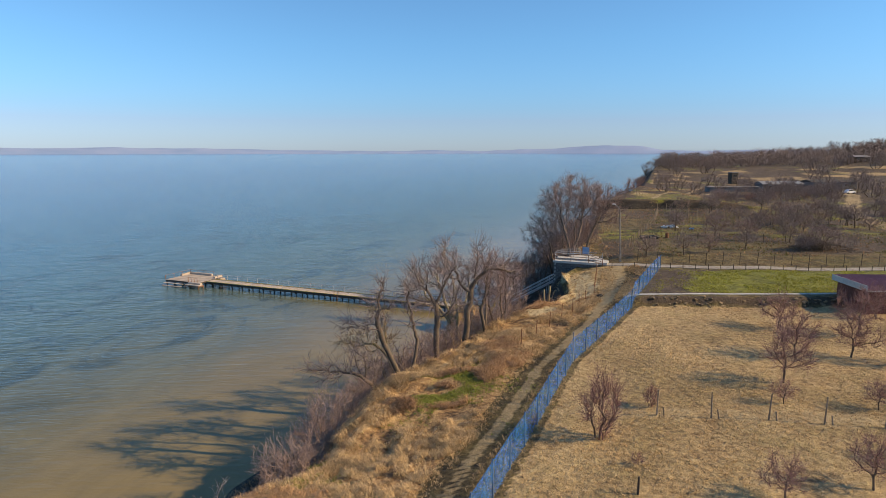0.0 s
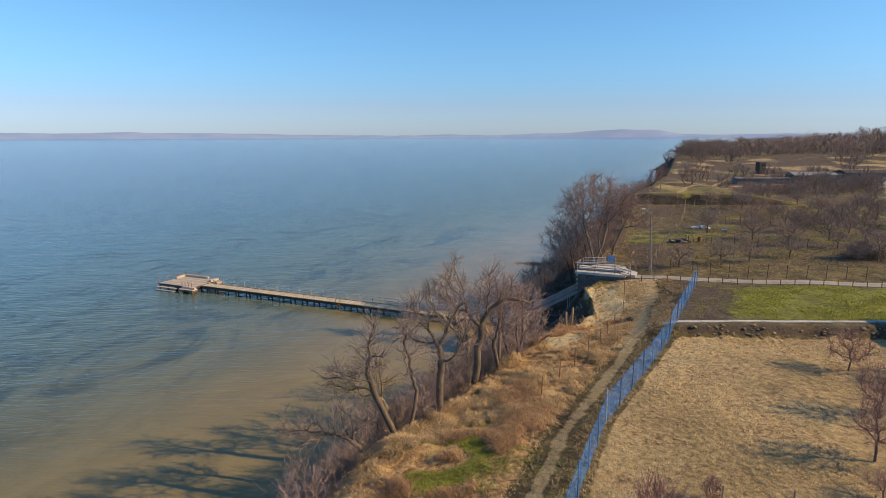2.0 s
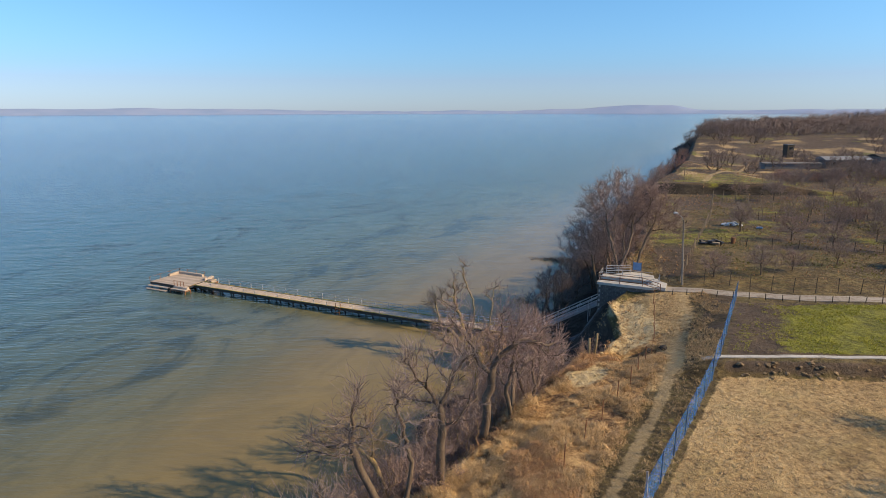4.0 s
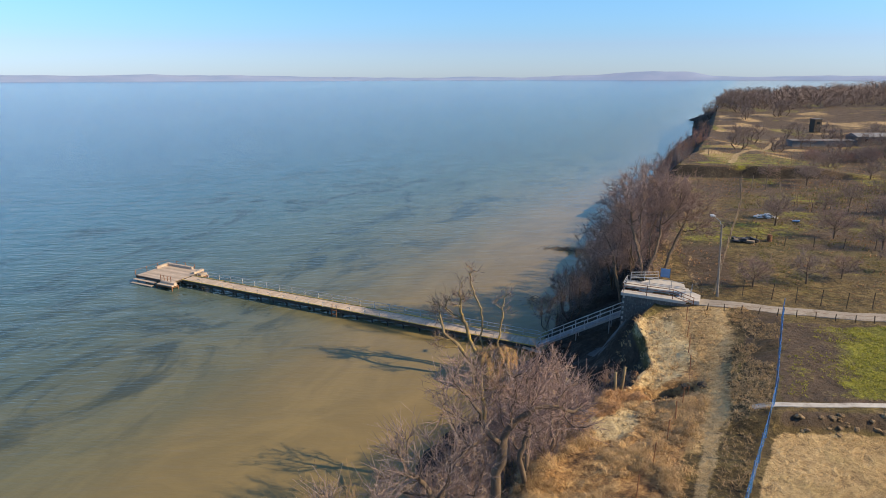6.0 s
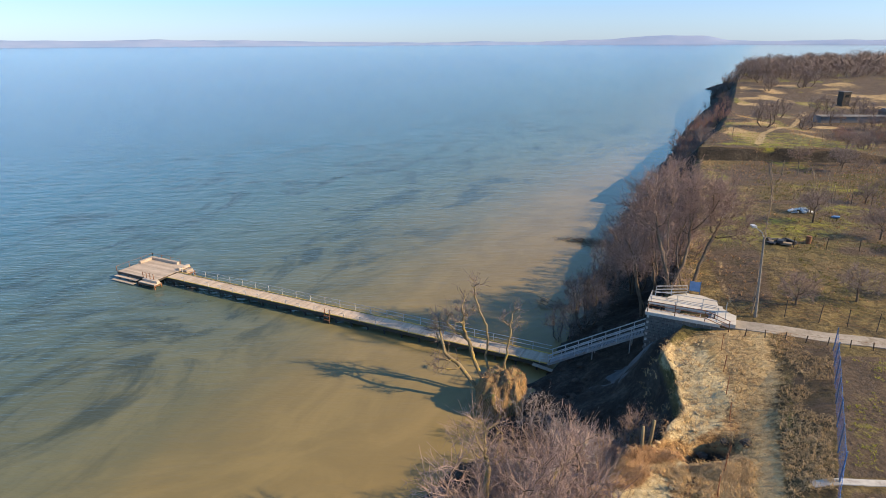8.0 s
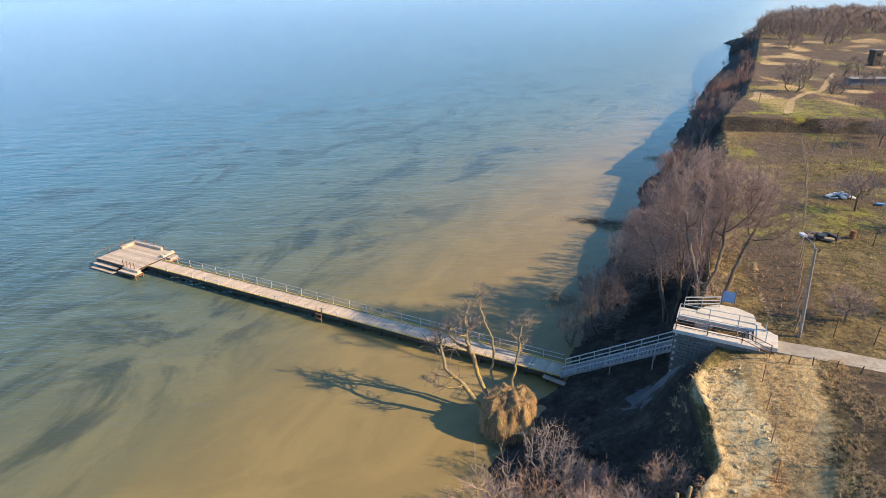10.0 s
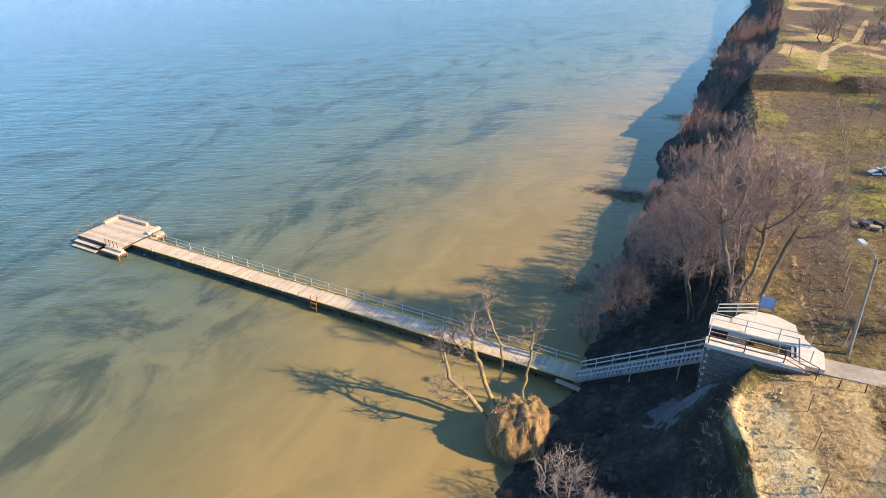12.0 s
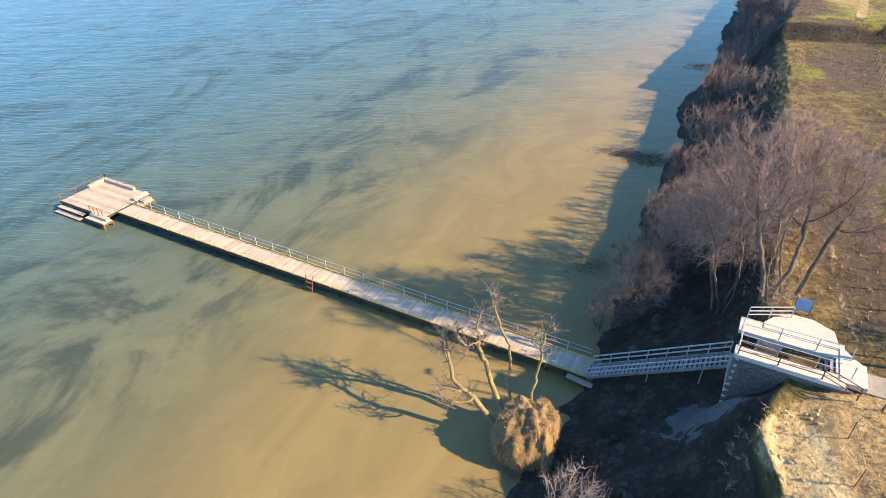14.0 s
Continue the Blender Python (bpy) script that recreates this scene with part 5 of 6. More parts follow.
def make_wood():
    """The wood on the far rise: many thin bare trees, grown as fans of stems and twigs."""
    rnd = random.Random(77)
    b = Build()
    count = 0
    while count < 5600:
        if count < 3400:
            y = 230 + 230 * rnd.random() ** 1.2
            u = rnd.uniform(-22, 330)
        else:
            y = 400 + 240 * rnd.random() ** 1.2
            u = rnd.uniform(-14, 430)
        x = float(np.interp(y, EDGE_Y, EDGE_X)) + u
        z = at_ground(x, y)
        if z < WATER_Z + 0.5 or (count < 3400 and not wood_here(x, y)) or (count >= 3400 and float(vnoise(x, y, 40, 64)) < -0.25) or float(vnoise(x, y, 17, 65)) < -0.45:
            continue
        count += 1
        h = (6.0 + 2.8 * float(vnoise(x, y, 24, 66))) * rnd.uniform(0.45, 1.4)
        for s in range(4 if count < 3400 else 2):
            a = rnd.uniform(0, 6.28)
            t = rnd.uniform(0, 0.6)
            d = Vector((math.cos(a) * t, math.sin(a) * t, 1))
            base = Vector((x + rnd.uniform(-0.6, 0.6), y + rnd.uniform(-0.6, 0.6), z - 0.3))
            b.tube([base, base + d * h * 0.45, base + d * h * 0.8], [0.045, 0.03, 0.012], 3, cap=False)
            for k in range(20):
                f = rnd.uniform(0.1, 1.0)
                p = base + d * h * 0.8 * f
                aa = rnd.uniform(0, 6.28)
                q = p + Vector((math.cos(aa), math.sin(aa), rnd.uniform(-0.05, 0.8))) * h * rnd.uniform(0.12, 0.34)
                i = len(b.v)
                w = 0.05 if y < 400 else 0.12
                b.v += [(p.x - w, p.y, p.z), (p.x + w, p.y, p.z), (q.x + w * 0.5, q.y, q.z), (q.x - w * 0.5, q.y, q.z)]
                b.f.append((i, i + 1, i + 2, i + 3))
    tagged(new("far_wood", b.done("far_wood", wood_brown)), "grey-brown leafless wood covering the far rise", "wood", kind="stuff")


make_wood()


def make_fallen_tree():
    """The clump of turf that slid down with its tree."""
    clump = thing("root_clump", "slumped clump of straw-covered turf standing in the shallows", "turf clump", m=pose(3.6, 86.6, 0))
    rnd = random.Random(9)
    bm = bmesh.new()
    bmesh.ops.create_icosphere(bm, subdivisions=5, radius=1.0)
    for v in bm.verts:
        d = v.co.normalized()
        r = 1 + 0.20 * noise.noise(d * 1.7) + 0.20 * noise.noise(Vector((d.x * 4.5, d.y * 4.5, d.z * 1.5))) + 0.10 * noise.noise(d * 10)
        narrow = 1 - 0.34 * max(0.0, -d.z) + 0.05 * max(0.0, d.z)
        flat = d.z if d.z < 0.55 else 0.55 + (d.z - 0.55) * 0.45
        v.co = Vector((d.x * 2.35 * r * narrow + d.z * 0.5, d.y * 2.2 * r * narrow + d.z * 0.7, 1.9 + flat * 3.1 * r))
    me = bpy.data.meshes.new("turf")
    bm.to_mesh(me)
    bm.free()
    me.materials.append(turf_mat)
    me.polygons.foreach_set("use_smooth", [True] * len(me.polygons))
    hang("turf", me, clump)
    b = Build()
    pts = [(v.co.copy(), v.normal.copy()) for v in me.vertices]
    for k in range(9500):
        p, nrm = rnd.choice(pts)
        if p.z < 0.5:
            continue
        down = Vector((nrm.x * 0.22, nrm.y * 0.22, -1.0 if nrm.z < 0.75 else 0.1)) + Vector((rnd.gauss(0, 0.15), rnd.gauss(0, 0.15), rnd.gauss(0, 0.15)))
        q = p + nrm * 0.10 + down * rnd.uniform(0.25, 0.8)
        w = nrm.cross(Vector((0, 0, 1)))
        w = (w.normalized() if w.length > 0.1 else Vector((1, 0, 0))) * 0.013
        i = len(b.v)
        b.v += [tuple(p - w), tuple(p + w), tuple(q)]
        b.f.append((i, i + 1, i + 2))
    hang("straw", b.done("straw", straw_red), clump)
    wood, twig = grow(104, 9.0, 0.21, stems=6, bare=0.22, foot=1.4, lean=(-0.5, 0.35), spread=0.5, marks=340, step=0.36, kill=0.55, leaf=0.034, shoots=4, shoot=0.9, twigs=3, thick=0.016, wobble=0.2, shell=0.6,
                      blobs=[(-4.8, 2.8, 5.0, 2.2, 2.2, 2.0), (-2.2, 2.8, 8.4, 1.4, 1.4, 2.2), (1.8, 2.6, 6.4, 1.3, 1.3, 1.8), (-4.8, 0.4, 2.4, 2.0, 1.6, 1.2), (-3.2, 1.6, 6.6, 1.5, 1.5, 1.8)])
    tree = thing("leaning_tree", "bare lichen-yellow tree leaning out of the slumped turf", "tree", "bank trees", m=pose(2.6, 87.6, 2.2))
    hang("trunk", wood.done("trunk", bark_lichen, True), tree)
    hang("crown", twig.done("crown", twig_grey), tree)


turf_mat = surface("turf", (0.09, 0.055, 0.028), (0.33, 0.22, 0.11), 2.5, 0.95, bump=0.9, depth=0.15, stretch=(1, 1, 0.35), stain=(0.13, 0.15, 0.045))
make_fallen_tree()


# ---- loose growth ----
def tufts(name, label, category, mat, count, place, size, blades=6, seed=1, wide=0.05):
    rnd = random.Random(seed)
    v, f = [], []
    done = tries = 0
    while done < count and tries < count * 30:
        tries += 1
        spot = place(rnd)
        if spot is None:
            continue
        x, y = spot
        z = at_ground(x, y) - 0.03
        s = size * rnd.uniform(0.5, 1.4)
        done += 1
        for k in range(blades):
            a = rnd.uniform(0, 6.283)
            out = rnd.uniform(0.4, 1.1) * s
            w = wide * s * rnd.uniform(0.6, 1.4)
            i = len(v)
            ca, sa = math.cos(a), math.sin(a)
            bx, by = x + rnd.uniform(-0.2, 0.2) * s, y + rnd.uniform(-0.2, 0.2) * s
            hgt = s * rnd.uniform(0.3, 0.7)
            mx, my = bx + ca * out * 0.45, by + sa * out * 0.45
            v += [(bx - sa * w, by + ca * w, z), (bx + sa * w, by - ca * w, z), (mx + sa * w * 0.7, my - ca * w * 0.7, z + hgt), (mx - sa * w * 0.7, my + ca * w * 0.7, z + hgt),
                  (bx + ca * out * 1.15, by + sa * out * 1.15, z + hgt * rnd.uniform(0.5, 1.1))]
            f += [(i, i + 1, i + 2, i + 3), (i + 3, i + 2, i + 4)]
    tagged(new(name, mesh(name, v, f, mat)), label, category, kind="stuff")


def trail_line(y):
    return float(np.interp(y, TRAIL_Y, TRAIL_X))


def bank_place(r):
    y = r.uniform(22, 68)
    e, t = float(edge_x(y)), trail_line(y) - 1.0
    x = e - 1.5 + (t - e + 1.5) * r.random() ** 0.85
    dens = float(vnoise(x, y, 3.0, 71)) * 1.2 + 0.25
    if ((x - GX) / 3.0) ** 2 + ((y - GY) / 3.0) ** 2 < 0.75 + 0.9 * float(vnoise(x, y, 1.8, 45)):
        return None
    return (x, y) if r.random() < dens else None


def bank_place2(r):
    y = r.uniform(22, 70)
    e, t = float(edge_x(y)), trail_line(y) - 1.6
    x = e - 2.5 + (t - e + 2.5) * r.random()
    if ((x - GX) / 3.0) ** 2 + ((y - GY) / 3.0) ** 2 < 0.75 + 0.9 * float(vnoise(x, y, 1.8, 45)):
        return None
    return (x, y) if float(vnoise(x, y, 4.0, 72)) > 0.25 else None


def slope_place(r):
    y = r.uniform(24, 78)
    e, s = float(edge_x(y)), float(shore_x(y))
    return s + (e - s) * r.uniform(0.25, 1.0), y


def edge_place(r):
    y = r.uniform(66, 160)
    if 84 < y < 92:
        return None
    e = float(edge_x(y))
    return e + r.uniform(-1.5, 2.5), y


def green_place(r):
    a = r.gauss(0, 1)
    if r.random() < 0.75:
        x, y = GX + 2.6 * r.gauss(0, 1), GY + 2.6 * a
        return (x, y) if float(vnoise(x, y, 1.8, 45)) > 0.05 else None
    return -7.0 + 1.2 * r.gauss(0, 1), 31 + 1.4 * a


def field_place(r):
    y = r.uniform(24, 62)
    x = float(fence_x(y)) + 0.4 + r.uniform(0, 40)
    return (x, y) if float(vnoise(x, y, 6.0, 73)) + r.uniform(-0.4, 0.4) > 0 else None


def far_place(r):
    y = r.uniform(88, 240)
    e = float(edge_x(y))
    return e + r.uniform(0, 60), y


def trail_place(r):
    y = r.uniform(24, 84)
    return trail_line(y) + r.choice((-1, 1)) * r.uniform(0.7, 2.6), y


tufts("dry_grass", "tall straw-coloured dry grass along the bank", "grass", straw, 7000, bank_place, 0.32, 8, 1, 0.022)
tufts("dry_weeds", "rust-brown dry weeds in patches along the bank", "weeds", straw_red, 5000, bank_place2, 0.42, 9, 2, 0.02)
tufts("slope_weeds", "dry weeds and stalks on the bank's slope", "weeds", straw_red, 3600, slope_place, 0.5, 7, 3, 0.022)
tufts("edge_grass", "dry grass hanging over the bank's edge", "grass", straw, 1500, edge_place, 0.4, 7, 4, 0.03)
tufts("green_grass", "fresh green grass on sunny hummocks", "grass", blade_moss, 3000, green_place, 0.2, 8, 5, 0.04)
tufts("field_grass", "short dry grass in the bare field", "grass", straw, 8000, field_place, 0.2, 6, 6, 0.05)
tufts("far_grass", "dry tussocks on the verge and far field", "grass", straw_red, 3500, far_place, 0.4, 6, 7, 0.05)
def lawn_place(r):
    y = r.uniform(65.5, 79.5)
    x = float(fence_x(y)) + 0.8 + 26 * r.random()
    return (x, y) if r.random() < 0.25 + 0.6 * float(smooth(2.5, 9, x - float(fence_x(y)))) and float(vnoise(x, y, 2.5, 75)) > -0.35 else None


def dark_place(r):
    y = r.uniform(64, 84)
    t = trail_line(y)
    x = t + 0.8 + (float(fence_x(y)) - t - 1.0) * r.random()
    return (x, y) if float(vnoise(x, y, 2.0, 76)) > -0.1 else None


def orchard_place(r):
    y = r.uniform(89, 158)
    x = 33 + 0.28 * (y - 90) + r.uniform(0, 55)
    return (x, y) if float(vnoise(x, y, 5.0, 77)) > 0.0 else None


def clumps(name, label, mat, count, place, seed, size=0.8, blades=46):
    """Combed tussocks: many fine arched blades that lean one way."""
    r = random.Random(seed)
    v, f = [], []
    done = tries = 0
    while done < count and tries < count * 40:
        tries += 1
        spot = place(r)
        if spot is None:
            continue
        done += 1
        x, y = spot
        s = size * r.uniform(0.6, 1.4)
        lean = r.gauss(3.6, 0.9)
        for k in range(blades):
            a, d = r.uniform(0, 6.283), r.random() ** 0.5 * 0.55 * s
            bx, by = x + math.cos(a) * d, y + math.sin(a) * d
            z = at_ground(bx, by) - 0.04
            w = lean + r.gauss(0, 0.55)
            out, up, wid = s * r.uniform(0.4, 1.0), s * r.uniform(0.25, 0.6), 0.010
            cx, cy = math.cos(w), math.sin(w)
            i = len(v)
            v += [(bx - cy * wid, by + cx * wid, z), (bx + cy * wid, by - cx * wid, z),
                  (bx + cx * out * 0.45 + cy * wid, by + cy * out * 0.45 - cx * wid, z + up), (bx + cx * out * 0.45 - cy * wid, by + cy * out * 0.45 + cx * wid, z + up),
                  (bx + cx * out, by + cy * out, z + up * r.uniform(0.4, 1.0))]
            f += [(i, i + 1, i + 2, i + 3), (i + 3, i + 2, i + 4)]
    tagged(new(name, mesh(name, v, f, mat)), label, "grass", kind="stuff")


clumps("tussocks", "combed straw-coloured tussocks along the bank", straw, 1350, bank_place, 41, 0.6, 64)
clumps("brown_tussocks", "rust-brown tussocks along the bank", straw_red, 1000, bank_place2, 42, 0.65, 64)
tufts("lawn_grass", "fresh yellow-green grass on the tilled plot", "grass", blade_green, 4500, lawn_place, 0.22, 6, 9, 0.05)
tufts("strip_grass", "low dry weeds beside the blue fence", "weeds", straw, 1400, dark_place, 0.3, 6, 10, 0.04)
tufts("orchard_grass", "olive grass tussocks under the fruit trees", "grass", blade_olive, 5000, orchard_place, 0.3, 6, 11, 0.06)
tufts("trail_grass", "short dry grass beside the trail", "grass", straw, 2600, trail_place, 0.26, 6, 8, 0.04)


# ---- clods, stumps and loose things ----
def lump(seed, size, flat=0.7, sub=3):
    bm = bmesh.new()
    bmesh.ops.create_icosphere(bm, subdivisions=sub, radius=1.0)
    o = Vector((seed * 3.1, seed * 1.7, seed * 0.9))
    for v in bm.verts:
        d = v.co.normalized()
        r = 1 + 0.42 * noise.noise(d * 1.5 + o) + 0.30 * noise.noise(d * 3.9 + o) + 0.14 * noise.noise(d * 8.5 + o)
        v.co = Vector((d.x * r, d.y * r, d.z * r * flat)) * size
    return bm


def lump_mesh(name, seed, size, mat, flat=0.7, sub=3):
    bm = lump(seed, size, flat, sub)
    me = bpy.data.meshes.new(name)
    bm.to_mesh(me)
    bm.free()
    me.materials.append(mat)
    return me


clay_mat = surface("clay", (0.34, 0.24, 0.12), (0.66, 0.52, 0.30), 3, 0.95, bump=0.8, depth=0.06, island=0.3)
clods = [lump_mesh("clod", k, 1.0, clod) for k in range(5)]
dug_soil = surface("dug_soil", (0.13, 0.085, 0.045), (0.36, 0.255, 0.14), 3, 0.95, bump=0.8, depth=0.06, island=0.3)
dug_clods = [lump_mesh("clod", 10 + k, 1.0, dug_soil) for k in range(4)]
rnd = random.Random(31)
for k in range(80):
    y = rnd.uniform(72, 101)
    e, s = float(edge_x(y)), float(shore_x(y))
    x = s + (e - s) * rnd.uniform(-0.02, 0.62)
    r = rnd.choice((0.12, 0.15, 0.2, 0.25, 0.32, 0.45))
    ob = new("clod", rnd.choice(clods))
    ob.matrix_basis = pose(x, y, max(at_ground(x, y), 0.2) + r * 0.05, rnd.uniform(-20, 20), rnd.uniform(-20, 20), rnd.uniform(0, 360)) @ Matrix.Diagonal((r, r, r * 0.8, 1))
    tagged(ob, "slumped clod of grey-brown earth on the slope", "clod", "clods on the slope")
clay_lumps = [lump_mesh("clay_lump", 20 + k, 1.0, clay_mat, 0.6, 2) for k in range(4)]
for k in range(170):
    y = rnd.uniform(64, 84)
    x = float(edge_x(y)) + rnd.uniform(0.0, 3.6)
    r = rnd.choice((0.04, 0.05, 0.06, 0.08, 0.1, 0.14))
    ob = new("clay_lump", rnd.choice(clay_lumps))
    ob.matrix_basis = pose(x, y, at_ground(x, y) + r * 0.1, rnd.uniform(-20, 20), rnd.uniform(-20, 20), rnd.uniform(0, 360)) @ Matrix.Diagonal((r * 1.3, r, r, 1))
    tagged(ob, "crumbled lump of pale yellow clay", "clay lump", "clay lumps on the edge")
for k in range(90):
    x, y = 22.5 + 24 * rnd.random(), 62.9 + rnd.gauss(0, 0.35)
    r = rnd.uniform(0.07, 0.2)
    ob = new("clod", rnd.choice(dug_clods))
    ob.matrix_basis = pose(x, y, at_ground(x, y) + r * 0.1, rnd.uniform(-20, 20), rnd.uniform(-20, 20), rnd.uniform(0, 360)) @ Matrix.Diagonal((r * 1.3, r, r * 0.8, 1))
    tagged(ob, "dug clod of brown earth below the edging strip", "clod", "clods below the edging")
for k in range(16):
    x, y = 16.4 + rnd.gauss(0, 0.9), 69.4 + rnd.gauss(0, 0.7)
    r = rnd.uniform(0.15, 0.4)
    ob = new("rubble", rnd.choice(clods))
    ob.matrix_basis = pose(x, y, at_ground(x, y) + r * 0.3, 0, 0, rnd.uniform(0, 360)) @ Matrix.Diagonal((r, r, r, 1))
    tagged(ob, "lump of broken rubble in the hollow", "rubble", "rubble in the hollow")

def make_spill():
    """A thin crust with a ragged outline that runs down the slope."""
    v, f, n, m = [], [], 44, 34
    for j in range(m):
        for i in range(n):
            a, c = i / (n - 1) * 2 - 1, j / (m - 1) * 2 - 1
            x, y = 14.9 + 3.0 * a, 86.9 + 2.2 * c + 0.5 * a
            edge = 1 - math.hypot(a, c) + 0.35 * float(vnoise(x, y, 1.3, 81)) + 0.2 * float(vnoise(x, y, 0.5, 82))
            v.append((x, y, at_ground(x, y) + min(0.10, 0.25 * edge - 0.06) + 0.02 * float(vnoise(x, y, 0.3, 83))))
            if i and j:
                k = j * n + i
                f.append((k - n - 1, k - n, k, k - 1))
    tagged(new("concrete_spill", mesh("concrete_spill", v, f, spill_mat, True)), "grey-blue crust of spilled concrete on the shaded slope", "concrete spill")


make_spill()

for x, y, h, r in ((12.3, 69.8, 2.3, 0.11), (12.8, 70.1, 2.5, 0.12), (11.6, 69.9, 1.9, 0.1), (8.6, 69.2, 2.6, 0.12), (9.6, 70.4, 2.0, 0.09)):
    z = at_ground(x, y)
    st = Build().tube([(0, 0, -0.5), (0.04, 0, h * 0.5), (0.0, 0.05, h)], [r * 1.15, r, r * 0.9], 8).done("stump", bark_lichen, True)
    tagged(new("stump", st), "tall sawn-off stump with a pale top", "stump", "stumps on the edge").matrix_basis = pose(x, y, z, rnd.uniform(-6, 6), rnd.uniform(-6, 6))

for k, (x, y) in enumerate(((13.9, 36.4), (17.1, 36.0), (20.4, 35.6), (23.4, 35.0), (26.6, 34.4), (29.8, 33.8))):
    stake = thing("field_stake", "weathered wooden stake with a short prop", "stake", "field stakes", m=pose(x, y, at_ground(x, y), rnd.uniform(-3, 3), rnd.uniform(-3, 3)))
    hang("stake", Build().tube([(0, 0, -0.3), (0, 0, 1.7)], [0.05, 0.042], 6).done("stake", old_wood), stake)
    hang("prop", Build().tube([(0.45, -0.15, -0.2), (0.32, -0.1, 0.6)], [0.045, 0.04], 6).done("prop", old_wood), stake)
tagged(new("field_stake", Build().tube([(0, 0, -0.3), (0, 0, 0.9)], [0.06, 0.05], 6).done("field_stake", dark_wood)), "short dark stake in the bare field", "stake", "field stakes").matrix_basis = pose(9.9, 27.4, at_ground(9.9, 27.4))


def ribbed_roof(x0, x1, y0, y1, z0, z1, mat, name, ribs=0.2):
    """A profiled sheet roof that rises from y0 to y1."""
    v, f = [], []
    n = int((x1 - x0) / ribs) * 2
    for k in range(n + 1):
        x = x0 + (x1 - x0) * k / n
        dz = 0.04 * (k % 2)
        v += [(x, y0, z0 + dz), (x, y1, z1 + dz), (x, y0, z0 + dz - 0.05), (x, y1, z1 + dz - 0.05)]
        if k:
            a = 4 * (k - 1)
            f += [(a, a + 4, a + 5, a + 1), (a + 2, a + 3, a + 7, a + 6), (a, a + 2, a + 6, a + 4), (a + 1, a + 5, a + 7, a + 3)]
    return mesh(name, v, f, mat)


def make_shed():
    z = at_ground(44, 62)
    shed = thing("shed", "dark red profiled metal shed beside the plot", "shed", m=pose(42.9, 59.9, z, 0, 0, -2))
    v = Build()
    for a, b in (((0, 0), (7, 0)), ((7, 0), (7, 5)), ((7, 5), (0, 5)), ((0, 5), (0, 0))):
        n = int(math.hypot(b[0] - a[0], b[1] - a[1]) / 0.16)
        d = Vector((b[0] - a[0], b[1] - a[1], 0)).normalized()
        out = Vector((d.y, -d.x, 0))
        for k in range(n):
            p = Vector((*a, 0)) + d * (k * 0.16)
            q = p + d * 0.16
            o = out * (0.025 * (k % 2))
            i = len(v.v)
            v.v += [tuple(p + o - Vector((0, 0, 1.0))), tuple(q + o - Vector((0, 0, 1.0))), tuple(q + o + Vector((0, 0, 2.5))), tuple(p + o + Vector((0, 0, 2.5)))]
            v.f.append((i, i + 1, i + 2, i + 3))
    hang("wall", v.done("wall", wall_red), shed)
    hang("roof", ribbed_roof(-0.35, 7.4, -0.4, 5.4, 2.45, 2.95, roof_red, "roof"), shed)
    fas = Build()
    fas.box((-0.40, -0.45, 2.36), (-0.36, 5.45, 2.98))
    fas.box((-0.36, -0.46, 2.36), (7.4, -0.42, 2.5))
    hang("fascia", fas.done("fascia", pale_concrete), shed)


make_shed()


def make_tower():
    t = thing("lookout_hut", "small dark timber hut on stilts in the field", "hut", m=pose(124, 262, at_ground(124, 262), 0, 0, 10))
    t.scale = (0.6, 0.6, 0.8)
    leg = Build().box((-0.12, -0.12, -0.5), (0.12, 0.12, 3.2)).done("leg", dark_wood)
    for x in (-2, 2):
        for y in (-2, 2):
            hang("leg", leg, t, m=pose(x, y, 0))
    hang("cabin", Build().box((-2.3, -2.3, 2.0), (2.3, 2.3, 6.0)).box((-2.0, -2.0, 0.2), (2.0, 2.0, 2.0)).done("cabin", dark_wood), t)
    hang("roof", Build().box((-2.6, -2.6, 6.0), (2.6, 2.6, 6.3)).done("roof", far_wall), t)
    hang("window", Build().box((-1.2, -2.34, 3.8), (1.2, -2.31, 5.0)).done("window", dark_glass), t)


make_tower()


def make_house(name, label, x, y, turn, size, h, wall_mat, roof_mat, pitch=1.5, windows=2, group="far houses"):
    hs = thing(name, label, "house", group, m=pose(x, y, at_ground(x, y), 0, 0, turn))
    w, d = size
    hang("wall", Build().box((-w / 2, -d / 2, -1.5), (w / 2, d / 2, h)).done("wall", wall_mat), hs)
    v = [(-w / 2 - 0.4, -d / 2 - 0.4, h), (w / 2 + 0.4, -d / 2 - 0.4, h), (w / 2 + 0.4, d / 2 + 0.4, h), (-w / 2 - 0.4, d / 2 + 0.4, h), (-w / 2 - 0.4, 0, h + pitch), (w / 2 + 0.4, 0, h + pitch)]
    f = [(0, 1, 5, 4), (2, 3, 4, 5), (1, 2, 5), (3, 0, 4), (3, 2, 1, 0)]
    hang("roof", mesh("roof", v, f, roof_mat), hs)
    for k in range(windows):
        cx = -w / 2 + w * (k + 0.5) / windows
        win = hang("window", Build().box((cx - 0.55, -d / 2 - 0.05, 1.0), (cx + 0.55, -d / 2 - 0.01, 2.2)).done("window", white_steel), hs)
        hang("pane", Build().box((cx - 0.45, -d / 2 - 0.07, 1.1), (cx + 0.45, -d / 2 - 0.055, 2.1)).done("pane", dark_glass), win)
    return hs


